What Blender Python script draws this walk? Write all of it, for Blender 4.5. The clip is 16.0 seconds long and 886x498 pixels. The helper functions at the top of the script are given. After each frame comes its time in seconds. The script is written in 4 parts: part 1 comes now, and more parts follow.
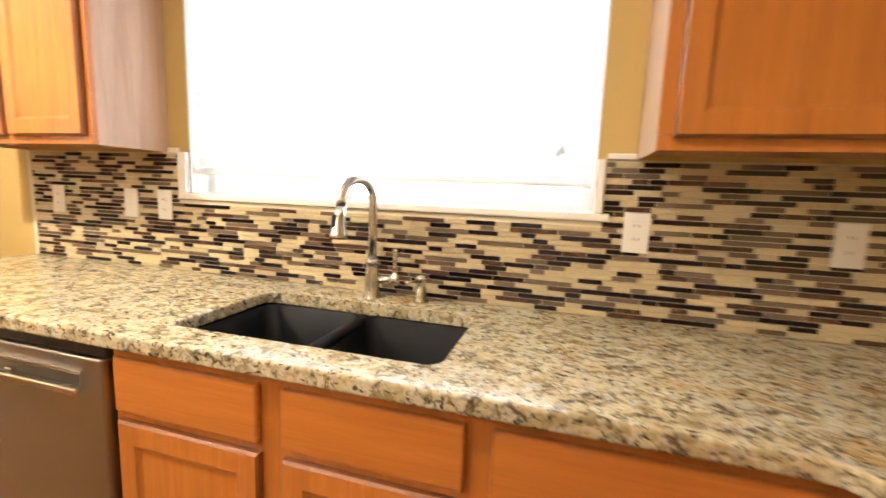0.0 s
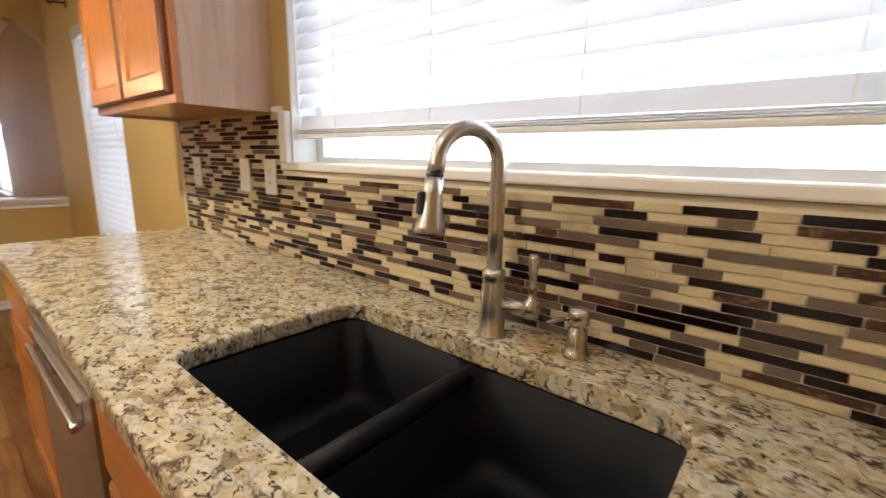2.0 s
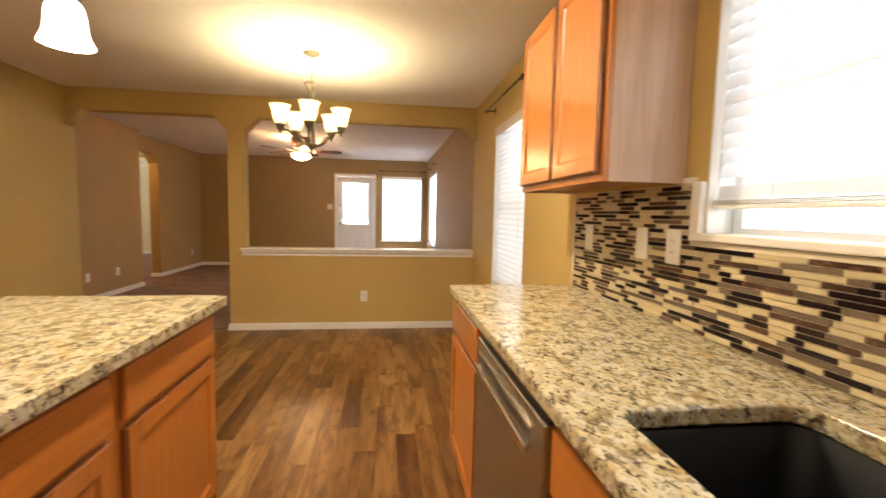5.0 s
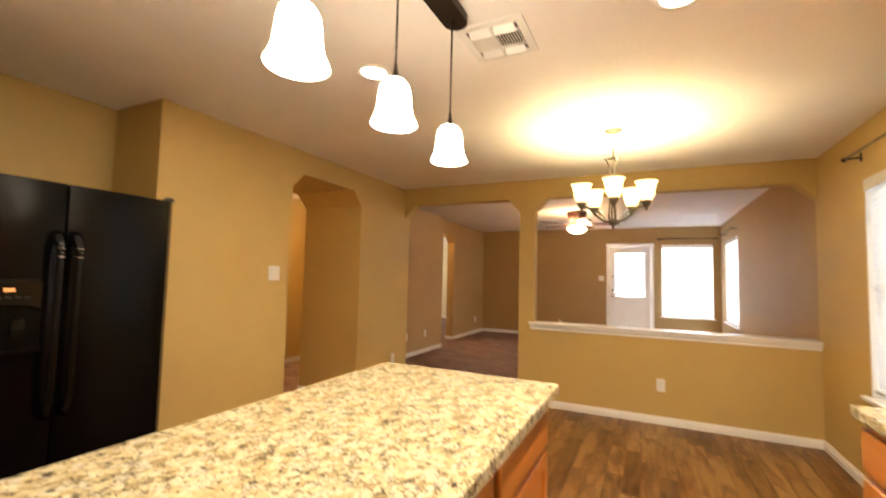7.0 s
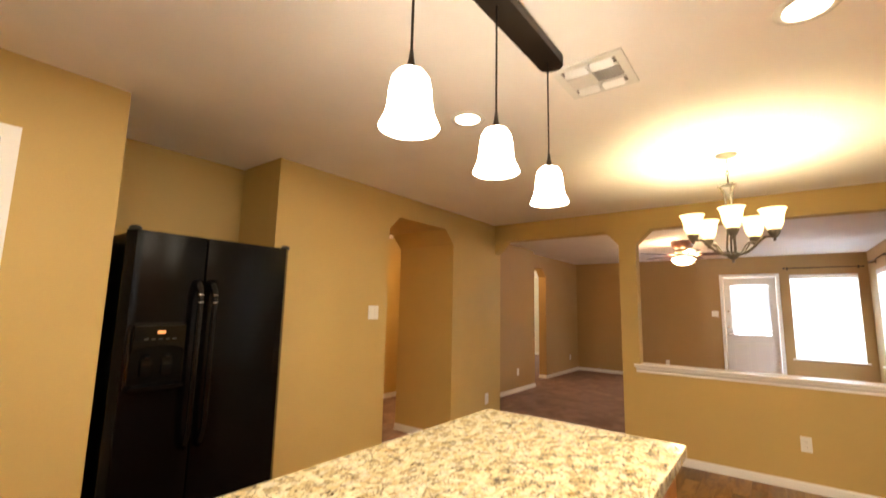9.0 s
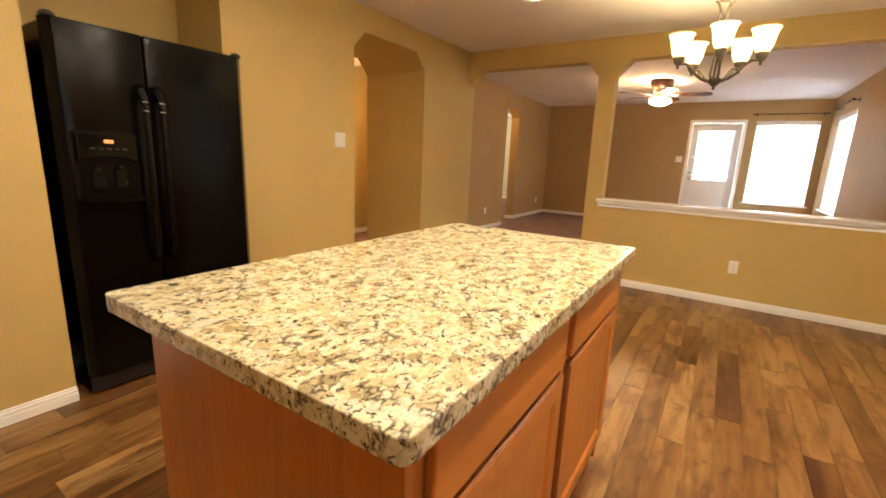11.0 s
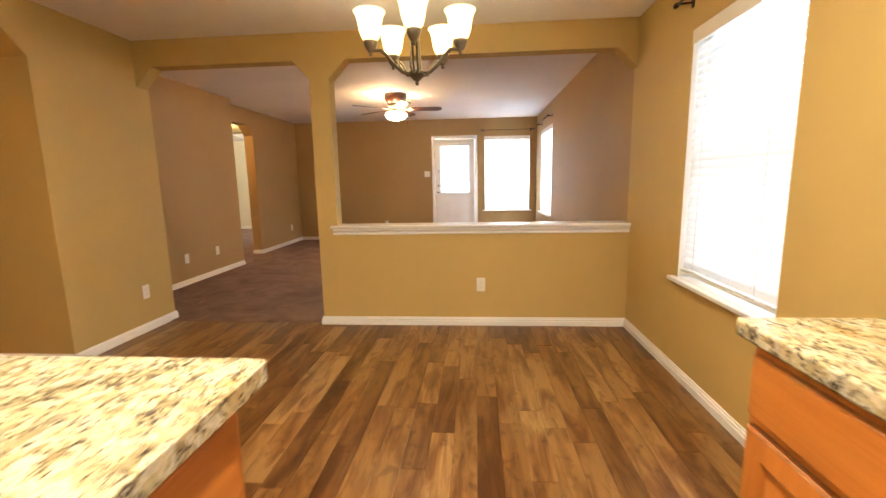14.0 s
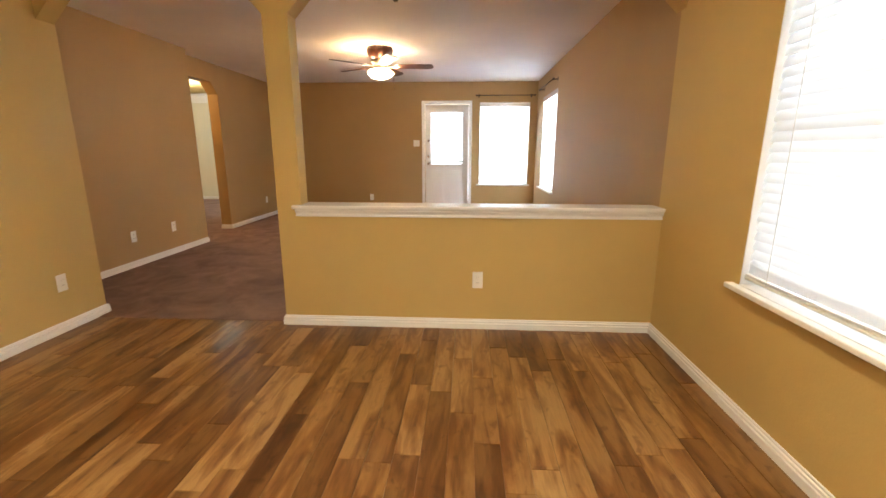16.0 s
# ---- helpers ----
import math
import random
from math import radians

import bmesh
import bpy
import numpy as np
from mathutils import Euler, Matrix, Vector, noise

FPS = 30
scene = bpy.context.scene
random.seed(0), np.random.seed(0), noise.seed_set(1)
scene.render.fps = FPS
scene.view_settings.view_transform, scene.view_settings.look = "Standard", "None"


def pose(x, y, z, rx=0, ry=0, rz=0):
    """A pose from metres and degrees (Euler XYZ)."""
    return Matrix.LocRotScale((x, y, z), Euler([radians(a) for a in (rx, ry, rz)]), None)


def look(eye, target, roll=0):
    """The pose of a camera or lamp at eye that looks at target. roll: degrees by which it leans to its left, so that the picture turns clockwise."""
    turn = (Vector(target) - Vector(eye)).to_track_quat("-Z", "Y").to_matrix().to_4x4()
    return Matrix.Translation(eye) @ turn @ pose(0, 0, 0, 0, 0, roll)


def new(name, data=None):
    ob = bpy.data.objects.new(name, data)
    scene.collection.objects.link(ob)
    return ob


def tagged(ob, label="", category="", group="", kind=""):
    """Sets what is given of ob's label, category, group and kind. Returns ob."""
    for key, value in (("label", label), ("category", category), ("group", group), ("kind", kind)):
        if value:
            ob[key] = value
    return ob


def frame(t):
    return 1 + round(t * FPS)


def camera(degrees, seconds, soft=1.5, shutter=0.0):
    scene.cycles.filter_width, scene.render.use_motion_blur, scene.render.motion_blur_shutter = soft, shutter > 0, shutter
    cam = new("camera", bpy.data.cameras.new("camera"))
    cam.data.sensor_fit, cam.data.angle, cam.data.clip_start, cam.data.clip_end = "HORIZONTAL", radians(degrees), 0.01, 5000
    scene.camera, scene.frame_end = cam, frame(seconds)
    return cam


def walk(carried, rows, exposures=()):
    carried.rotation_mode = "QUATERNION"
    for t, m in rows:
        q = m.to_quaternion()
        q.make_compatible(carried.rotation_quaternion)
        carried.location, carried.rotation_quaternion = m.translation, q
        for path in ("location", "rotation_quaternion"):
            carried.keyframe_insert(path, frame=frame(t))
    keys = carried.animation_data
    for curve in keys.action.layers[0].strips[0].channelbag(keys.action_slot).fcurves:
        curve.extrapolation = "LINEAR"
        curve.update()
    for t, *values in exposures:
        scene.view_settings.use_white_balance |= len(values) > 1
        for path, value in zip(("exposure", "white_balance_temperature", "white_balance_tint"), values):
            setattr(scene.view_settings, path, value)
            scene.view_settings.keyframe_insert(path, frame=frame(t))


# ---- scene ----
cam = camera(92.0, 16.0, shutter=0.5)
PATH = [
    (0, (-0.357, 0.74, 1.282), (-0.907, 2.642, 1.004), 2.2),
    (0.5, (-0.423, 0.912, 1.265), (-1.234, 2.721, 1.001), 2.3),
    (1, (-0.503, 1.078, 1.263), (-1.402, 2.843, 0.986), 1.1),
    (1.5, (-0.531, 1.212, 1.259), (-1.58, 2.879, 0.907), 0.7),
    (2, (-0.535, 1.335, 1.248), (-1.782, 2.843, 0.838), 1.3),
    (2.5, (-0.542, 1.372, 1.241), (-1.95, 2.728, 0.818), 1.1),
    (3, (-0.558, 1.358, 1.245), (-2.105, 2.557, 0.835), 0.9),
    (3.5, (-0.58, 1.312, 1.266), (-2.308, 2.274, 0.966), 1.2),
    (3.7, (-0.588, 1.288, 1.268), (-2.375, 2.148, 1.004), 1.4),
    (5.8, (-0.627, 1.016, 1.276), (-2.613, 0.824, 1.134), 1.4),
    (6, (-0.647, 0.981, 1.3), (-2.614, 0.646, 1.165), 1.7),
    (6.5, (-0.672, 0.875, 1.307), (-2.56, 0.219, 1.235), 2.0),
    (7, (-0.677, 0.815, 1.333), (-2.474, -0.055, 1.46), 1.4),
    (7.5, (-0.669, 0.789, 1.384), (-2.353, -0.219, 1.77), 1.6),
    (8, (-0.653, 0.778, 1.425), (-2.251, -0.31, 1.937), 1.2),
    (8.5, (-0.652, 0.765, 1.417), (-2.225, -0.382, 1.871), 1.2),
    (9, (-0.657, 0.759, 1.377), (-2.229, -0.447, 1.649), 1.2),
    (9.5, (-0.66, 0.757, 1.331), (-2.239, -0.471, 1.349), 1.4),
    (9.7, (-0.653, 0.736, 1.316), (-2.237, -0.482, 1.235), 1.2),
    (11.8, (-0.737, 0.762, 1.204), (-2.439, -0.103, 0.607), -0.4),
    (12, (-0.756, 0.782, 1.205), (-2.537, 0.075, 0.632), -0.9),
    (12.5, (-0.873, 0.812, 1.214), (-2.777, 0.512, 0.678), -1.4),
    (13, (-1.113, 0.87, 1.218), (-3.057, 0.663, 0.797), -0.2),
    (13.5, (-1.382, 0.904, 1.24), (-3.335, 0.678, 0.874), 0.6),
    (14, (-1.735, 0.869, 1.232), (-3.703, 0.712, 0.916), -1.1),
    (14.5, (-2.012, 0.848, 1.229), (-3.981, 0.738, 0.895), -0.8),
    (15, (-2.249, 0.881, 1.239), (-4.211, 0.707, 0.89), 0.1),
    (15.5, (-2.364, 0.864, 1.219), (-4.298, 0.695, 0.737), 0.3),
    (16, (-2.422, 0.82, 1.23), (-4.368, 0.712, 0.783), 0.1),
]
walk(cam, [(t, look(eye, target, roll)) for t, eye, target, roll in PATH],
     exposures=[(0, 1.35, 5700, 8), (1, 0.9, 5600, 8), (2, 0.45, 5500, 9), (3, 0.4, 5500, 9), (3.7, 0.5, 5800, 9), (6, 0.9, 6500, 8),
                (7.5, 1.1, 6300, 8), (9, 1.02, 6250, 8), (12, 1.15, 6350, 8), (14, 1.2, 6050, 6), (15.5, 1.12, 5800, 4), (16, 1.12, 5800, 4)])

# ---- world and large lights ----
world = bpy.data.worlds.new("world")
scene.world = world
world.use_nodes = True
wn = world.node_tree
sky = wn.nodes.new("ShaderNodeTexSky")
sky.sky_type = "NISHITA"
sky.sun_disc = False
sky.sun_elevation, sky.sun_rotation = radians(50), radians(150)
wn.links.new(sky.outputs[0], wn.nodes["Background"].inputs[0])
wn.nodes["Background"].inputs[1].default_value = 0.12

sun = new("sun", bpy.data.lights.new("sun", "SUN"))
sun.data.energy, sun.data.angle, sun.data.color = 1.0, radians(10), (1, 0.96, 0.9)
sun.matrix_world = look((3, -6, 9), (0, 0, 0))

WARM = (1.0, 0.80, 0.56)
DAY = (0.90, 0.95, 1.0)
PENDANT_GLOW, CHANDELIER_WATTS, CAN_WATTS, FAN_WATTS = 13.0, 8.0, 7.5, 34.0


def window_light(center, w, h, direction, power):
    """Skylight standing in a window's opening, outside the blind."""
    lamp = new("window_light", bpy.data.lights.new("window_light", "AREA"))
    lamp.data.shape, lamp.data.size, lamp.data.size_y = "RECTANGLE", w, h
    lamp.data.energy, lamp.data.color = power * w * h, DAY
    lamp.matrix_world = look(center, Vector(center) + Vector(direction))
    return lamp


# ---- materials ----
def mat(name, color=(0.5, 0.5, 0.5), rough=0.5, metal=0.0):
    m = bpy.data.materials.new(name)
    m.use_nodes = True
    b = m.node_tree.nodes["Principled BSDF"]
    b.inputs["Base Color"].default_value = (*color, 1)
    b.inputs["Roughness"].default_value = rough
    b.inputs["Metallic"].default_value = metal
    return m


def nd(m, kind, **inputs):
    n = m.node_tree.nodes.new(kind)
    for k, v in inputs.items():
        n.inputs[k.replace("_", " ")].default_value = v
    return n


def ln(m, a, b):
    m.node_tree.links.new(a, b)


def bsdf(m):
    return m.node_tree.nodes["Principled BSDF"]


def coords(m, scale=(1, 1, 1), shuffle=0.0):
    """Object coordinates at real size, shifted at random per object and per island."""
    tc = nd(m, "ShaderNodeTexCoord")
    mp = nd(m, "ShaderNodeMapping")
    mp.inputs["Scale"].default_value = scale
    ln(m, tc.outputs["Object"], mp.inputs["Vector"])
    if shuffle:
        r = rand(m)
        mul = nd(m, "ShaderNodeMath")
        mul.operation = "MULTIPLY"
        mul.inputs[1].default_value = shuffle
        ln(m, r, mul.inputs[0])
        ln(m, mul.outputs[0], mp.inputs["Location"])
    return mp.outputs[0]


def rand(m):
    oi, ge = nd(m, "ShaderNodeObjectInfo"), nd(m, "ShaderNodeNewGeometry")
    add, fr = nd(m, "ShaderNodeMath"), nd(m, "ShaderNodeMath")
    fr.operation = "FRACT"
    ln(m, oi.outputs["Random"], add.inputs[0])
    ln(m, ge.outputs["Random Per Island"], add.inputs[1])
    ln(m, add.outputs[0], fr.inputs[0])
    return fr.outputs[0]


def noise_tex(m, vec, scale, detail=4.0, rough=0.6, distortion=0.0):
    n = nd(m, "ShaderNodeTexNoise")
    n.inputs["Scale"].default_value, n.inputs["Detail"].default_value = scale, detail
    n.inputs["Roughness"].default_value, n.inputs["Distortion"].default_value = rough, distortion
    ln(m, vec, n.inputs["Vector"])
    return n.outputs["Fac"]


def ramp(m, fac, stops, constant=False):
    r = nd(m, "ShaderNodeValToRGB")
    cr = r.color_ramp
    cr.interpolation = "CONSTANT" if constant else "LINEAR"
    while len(cr.elements) < len(stops):
        cr.elements.new(0.5)
    for e, (p, c) in zip(cr.elements, stops):
        e.position, e.color = p, (*c, 1) if len(c) == 3 else c
    ln(m, fac, r.inputs[0])
    return r.outputs[0]


def mix(m, kind, fac, a, b):
    n = nd(m, "ShaderNodeMix")
    n.data_type, n.blend_type = "RGBA", kind
    for value, socket in ((fac, n.inputs[0]), (a, n.inputs[6]), (b, n.inputs[7])):
        if isinstance(value, float):
            socket.default_value = value
        elif isinstance(value, tuple):
            socket.default_value = (*value, 1)
        else:
            ln(m, value, socket)
    return n.outputs[2]


def bump(m, height, strength, dist):
    b = nd(m, "ShaderNodeBump")
    b.inputs["Strength"].default_value, b.inputs["Distance"].default_value = strength, dist
    ln(m, height, b.inputs["Height"])
    ln(m, b.outputs[0], bsdf(m).inputs["Normal"])


def grey(v):
    return (v, v, v)


def paint(name, color, rough=0.6, tex=0.35):
    m = mat(name, color, rough)
    v = coords(m)
    big = noise_tex(m, v, 1.3, 3)
    c = mix(m, "MULTIPLY", 1.0, color, ramp(m, big, [(0.3, grey(0.93)), (0.7, grey(1.0))]))
    ln(m, c, bsdf(m).inputs["Base Color"])
    bump(m, noise_tex(m, v, 95, 3), tex, 0.002)
    return m


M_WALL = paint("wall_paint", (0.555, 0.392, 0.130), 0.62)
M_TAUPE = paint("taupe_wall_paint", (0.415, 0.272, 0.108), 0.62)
M_CREAM = paint("cream_paint", (0.74, 0.70, 0.55))
M_CEIL = paint("ceiling_paint", (0.88, 0.84, 0.81), 0.8, 0.6)
M_WHITE = paint("white_trim_paint", (0.87, 0.86, 0.83), 0.24, 0.05)
M_SILL = paint("sill_paint", (0.84, 0.80, 0.74), 0.4, 0.05)
M_PLATE = mat("white_plastic", (0.82, 0.80, 0.74), 0.3)
M_SLOT = mat("dark_slot", (0.05, 0.045, 0.04), 0.6)


def wood(name, dark, light, rough, grain=(1.2, 22, 22), shuffle=0.0, gloss=0.4):
    m = mat(name, light, rough)
    v = coords(m, grain, shuffle)
    g = noise_tex(m, v, 2.2, 6, 0.65, 0.6)
    v2 = coords(m, tuple(0.35 * a for a in grain), shuffle)
    b = noise_tex(m, v2, 1.5, 3, 0.5, 0.3)
    c1 = ramp(m, g, [(0.3, dark), (0.62, light)])
    c = mix(m, "MULTIPLY", 1.0, c1, ramp(m, b, [(0.3, grey(0.82)), (0.7, grey(1.0))]))
    ln(m, c, bsdf(m).inputs["Base Color"])
    bsdf(m).inputs["Coat Weight"].default_value = gloss
    bsdf(m).inputs["Coat Roughness"].default_value = 0.18
    bump(m, g, 0.08, 0.001)
    return m


M_OAK = wood("honey_oak_upright", (0.46, 0.150, 0.024), (0.57, 0.205, 0.035), 0.32, (20, 20, 1.2))
M_OAK_H = wood("honey_oak_across", (0.46, 0.150, 0.024), (0.57, 0.205, 0.035), 0.32, (1.2, 20, 20))
# cabinet sides: the pinkish light on them is put into a paler oak
M_OAK_SIDE = wood("lit_oak_side", (0.50, 0.33, 0.22), (0.66, 0.46, 0.33), 0.42, (9, 9, 0.7))
M_GLAZE = wood("dark_glazed_edge", (0.20, 0.062, 0.014), (0.29, 0.10, 0.022), 0.4, (20, 20, 1.2))
# dark oak for plank joints and toe kicks, recess shade put into the colour
M_OAK_DARK = wood("shade_toned_oak", (0.16, 0.045, 0.012), (0.22, 0.065, 0.018), 0.45, (20, 20, 1.2))
M_BLADE = wood("dark_walnut", (0.035, 0.013, 0.008), (0.085, 0.03, 0.016), 0.35, (14, 14, 14))


def voronoi(m, vec, scale, feature="F1"):
    n = nd(m, "ShaderNodeTexVoronoi")
    n.feature = feature
    n.inputs["Scale"].default_value = scale
    ln(m, vec, n.inputs["Vector"])
    return n.outputs


def warped(m, vec, scale, amount):
    """Coordinates pushed about by noise, for irregular grains."""
    n = nd(m, "ShaderNodeTexNoise")
    n.inputs["Scale"].default_value, n.inputs["Detail"].default_value = scale, 3.0
    ln(m, vec, n.inputs["Vector"])
    mul = nd(m, "ShaderNodeVectorMath")
    mul.operation = "MULTIPLY_ADD"
    mul.inputs[1].default_value = (amount, amount, amount)
    ln(m, n.outputs["Color"], mul.inputs[0])
    ln(m, vec, mul.inputs[2])
    return mul.outputs[0]


def granite(name, warm):
    """Cream crystals of one to three centimetres, dark mica in the joints, ochre clouds."""
    m = mat(name, (0.6, 0.5, 0.35), 0.12)
    v = coords(m, (1, 1.25, 1))
    w = warped(m, v, 30, 0.055)
    cell = nd(m, "ShaderNodeSeparateColor")
    ln(m, voronoi(m, w, 44)["Color"], cell.inputs[0])
    base = ramp(m, cell.outputs[0], [(0.0, (0.30, 0.235, 0.125)), (0.14, (0.45, 0.37, 0.205)), (0.42, warm), (0.75, (0.63, 0.565, 0.395)), (1.0, (0.51, 0.465, 0.36))])
    a = noise_tex(m, v, 90, 4, 0.65, 0.4)
    c = mix(m, "MULTIPLY", 1.0, base, ramp(m, a, [(0.3, grey(0.70)), (0.6, grey(1.0))]))
    joint = voronoi(m, w, 44, "DISTANCE_TO_EDGE")["Distance"]
    patch = noise_tex(m, v, 21, 4, 0.65, 0.6)
    fac = mix(m, "MULTIPLY", 1.0, ramp(m, joint, [(0.03, grey(1.0)), (0.20, grey(0.0))]), ramp(m, patch, [(0.50, grey(0.0)), (0.60, grey(0.9))]))
    c = mix(m, "MIX", fac, c, (0.06, 0.042, 0.028))
    f = noise_tex(m, coords(m, (1.0, 1.6, 1.2)), 62, 4, 0.6, 0.9)
    c = mix(m, "MIX", ramp(m, f, [(0.572, grey(0.0)), (0.615, grey(0.95))]), c, (0.045, 0.034, 0.026))
    big = noise_tex(m, v, 7.0, 4, 0.6, 0.8)
    c = mix(m, "MULTIPLY", ramp(m, big, [(0.60, grey(0.0)), (0.70, grey(0.6))]), c, (0.92, 0.64, 0.28))
    ln(m, c, bsdf(m).inputs["Base Color"])
    ln(m, ramp(m, a, [(0.3, grey(0.11)), (0.7, grey(0.19))]), bsdf(m).inputs["Roughness"])
    return m


M_GRANITE = granite("cream_brown_granite", (0.56, 0.475, 0.285))

M_STEEL = mat("brushed_stainless", (0.42, 0.40, 0.37), 0.34, 1.0)
_v = coords(M_STEEL, (1, 1, 260))
bump(M_STEEL, noise_tex(M_STEEL, _v, 4, 3), 0.06, 0.0005)
M_NICKEL = mat("brushed_nickel", (0.64, 0.61, 0.56), 0.27, 1.0)
_v = coords(M_NICKEL, (40, 40, 300))
bump(M_NICKEL, noise_tex(M_NICKEL, _v, 4, 2), 0.04, 0.0005)
M_BRONZE = mat("oil_rubbed_bronze", (0.05, 0.038, 0.03), 0.38, 0.8)
M_PEWTER = mat("aged_pewter", (0.17, 0.145, 0.11), 0.4, 0.85)
M_BLACKP = mat("black_plastic", (0.012, 0.012, 0.012), 0.35)
M_RUBBER = mat("grey_rubber", (0.03, 0.03, 0.035), 0.6)
M_SINK = mat("black_composite", (0.004, 0.0045, 0.006), 0.5)
bsdf(M_SINK).inputs["Specular IOR Level"].default_value = 0.18
_v = coords(M_SINK)
bump(M_SINK, noise_tex(M_SINK, _v, 700, 2), 0.25, 0.0006)
ln(M_SINK, ramp(M_SINK, noise_tex(M_SINK, _v, 9, 4), [(0.3, (0.0025, 0.003, 0.004)), (0.7, (0.006, 0.0065, 0.008))]), bsdf(M_SINK).inputs["Base Color"])
M_FRIDGE = mat("black_gloss_enamel", (0.0022, 0.0020, 0.0024), 0.16)
_v = coords(M_FRIDGE)
bump(M_FRIDGE, noise_tex(M_FRIDGE, _v, 240, 3), 0.35, 0.0008)
ln(M_FRIDGE, ramp(M_FRIDGE, noise_tex(M_FRIDGE, _v, 7, 4), [(0.3, grey(0.10)), (0.7, grey(0.20))]), bsdf(M_FRIDGE).inputs["Roughness"])
bsdf(M_FRIDGE).inputs["Specular IOR Level"].default_value = 0.13
M_GLOSS = mat("polished_black", (0.003, 0.003, 0.0033), 0.08)
bsdf(M_GLOSS).inputs["Specular IOR Level"].default_value = 0.22

# carpet
M_CARPET = mat("brown_carpet", (0.2, 0.13, 0.09), 0.95)
_v = coords(M_CARPET)
_a, _b = noise_tex(M_CARPET, _v, 190, 3), noise_tex(M_CARPET, _v, 3.2, 5, 0.6, 1.0)
ln(M_CARPET, mix(M_CARPET, "MULTIPLY", 1.0, ramp(M_CARPET, _b, [(0.3, (0.19, 0.110, 0.080)), (0.7, (0.34, 0.215, 0.16))]),
                 ramp(M_CARPET, _a, [(0.3, grey(0.65)), (0.7, grey(1.0))])), bsdf(M_CARPET).inputs["Base Color"])
bump(M_CARPET, _a, 0.9, 0.006)

# floor planks: tone per plank, dark cloudy streaks along the grain, fine pores
M_PLANK = mat("walnut_laminate", (0.3, 0.15, 0.05), 0.36)
_r = rand(M_PLANK)
_s = noise_tex(M_PLANK, coords(M_PLANK, (1.3, 6.5, 6.5), 37.0), 1.9, 4, 0.5, 0.7)
_e = noise_tex(M_PLANK, coords(M_PLANK, (1.8, 12, 12), 53.0), 1.8, 3, 0.5, 0.5)
_k = noise_tex(M_PLANK, coords(M_PLANK, (7, 10, 10), 71.0), 1.5, 3, 0.5, 0.8)
_g = noise_tex(M_PLANK, coords(M_PLANK, (5, 70, 70), 37.0), 2.5, 4, 0.6, 0.3)
_t = ramp(M_PLANK, _r, [(0.0, (0.135, 0.058, 0.015)), (0.3, (0.205, 0.100, 0.029)), (0.65, (0.28, 0.150, 0.048)), (1.0, (0.375, 0.224, 0.084))])
_c = mix(M_PLANK, "MULTIPLY", 1.0, _t, ramp(M_PLANK, _s, [(0.33, (0.42, 0.28, 0.18)), (0.45, (0.70, 0.60, 0.50)), (0.55, grey(1.0))]))
_c = mix(M_PLANK, "MULTIPLY", 1.0, _c, ramp(M_PLANK, _e, [(0.34, (0.70, 0.62, 0.54)), (0.54, grey(1.0))]))
_c = mix(M_PLANK, "MULTIPLY", 1.0, _c, ramp(M_PLANK, _k, [(0.30, (0.62, 0.55, 0.48)), (0.42, grey(1.0))]))
_c = mix(M_PLANK, "MULTIPLY", 1.0, _c, ramp(M_PLANK, _g, [(0.32, grey(0.88)), (0.60, grey(1.02))]))
ln(M_PLANK, _c, bsdf(M_PLANK).inputs["Base Color"])
ln(M_PLANK, ramp(M_PLANK, _e, [(0.3, grey(0.30)), (0.7, grey(0.42))]), bsdf(M_PLANK).inputs["Roughness"])
bump(M_PLANK, _g, 0.10, 0.0006)

# backsplash strips: cream stone, taupe glass, marbled brown glass, near-black glass
def strip(name, color, rough, vary, veins=0.0):
    m = mat(name, color, rough)
    c = mix(m, "MULTIPLY", 1.0, color, ramp(m, rand(m), [(0.0, grey(1.0 - vary)), (1.0, grey(1.0))]))
    n = noise_tex(m, coords(m, (1, 1, 2), 23.0), 45, 5, 0.65, 1.0)
    c = mix(m, "MULTIPLY", 1.0, c, ramp(m, n, [(0.3, grey(0.80)), (0.7, grey(1.0))]))
    if veins:
        c = mix(m, "MIX", ramp(m, n, [(0.52, grey(0.0)), (0.68, grey(veins))]), c, (0.34, 0.19, 0.09))
    ln(m, c, bsdf(m).inputs["Base Color"])
    return m


M_TILES = {"cream": strip("cream_stone_strip", (0.66, 0.55, 0.32), 0.42, 0.14), "taupe": strip("taupe_glass_strip", (0.19, 0.140, 0.095), 0.16, 0.3),
           "brown": strip("marbled_brown_strip", (0.085, 0.042, 0.028), 0.14, 0.4, 0.6), "dark": strip("black_plum_glass_strip", (0.014, 0.007, 0.010), 0.10, 0.5)}
M_GROUT = paint("sand_grout", (0.70, 0.62, 0.45), 0.8, 0.3)


def glow(name, color, strength, base=(0.9, 0.85, 0.75)):
    m = mat(name, base, 0.35)
    bsdf(m).inputs["Emission Color"].default_value = (*color, 1)
    bsdf(m).inputs["Emission Strength"].default_value = strength
    return m


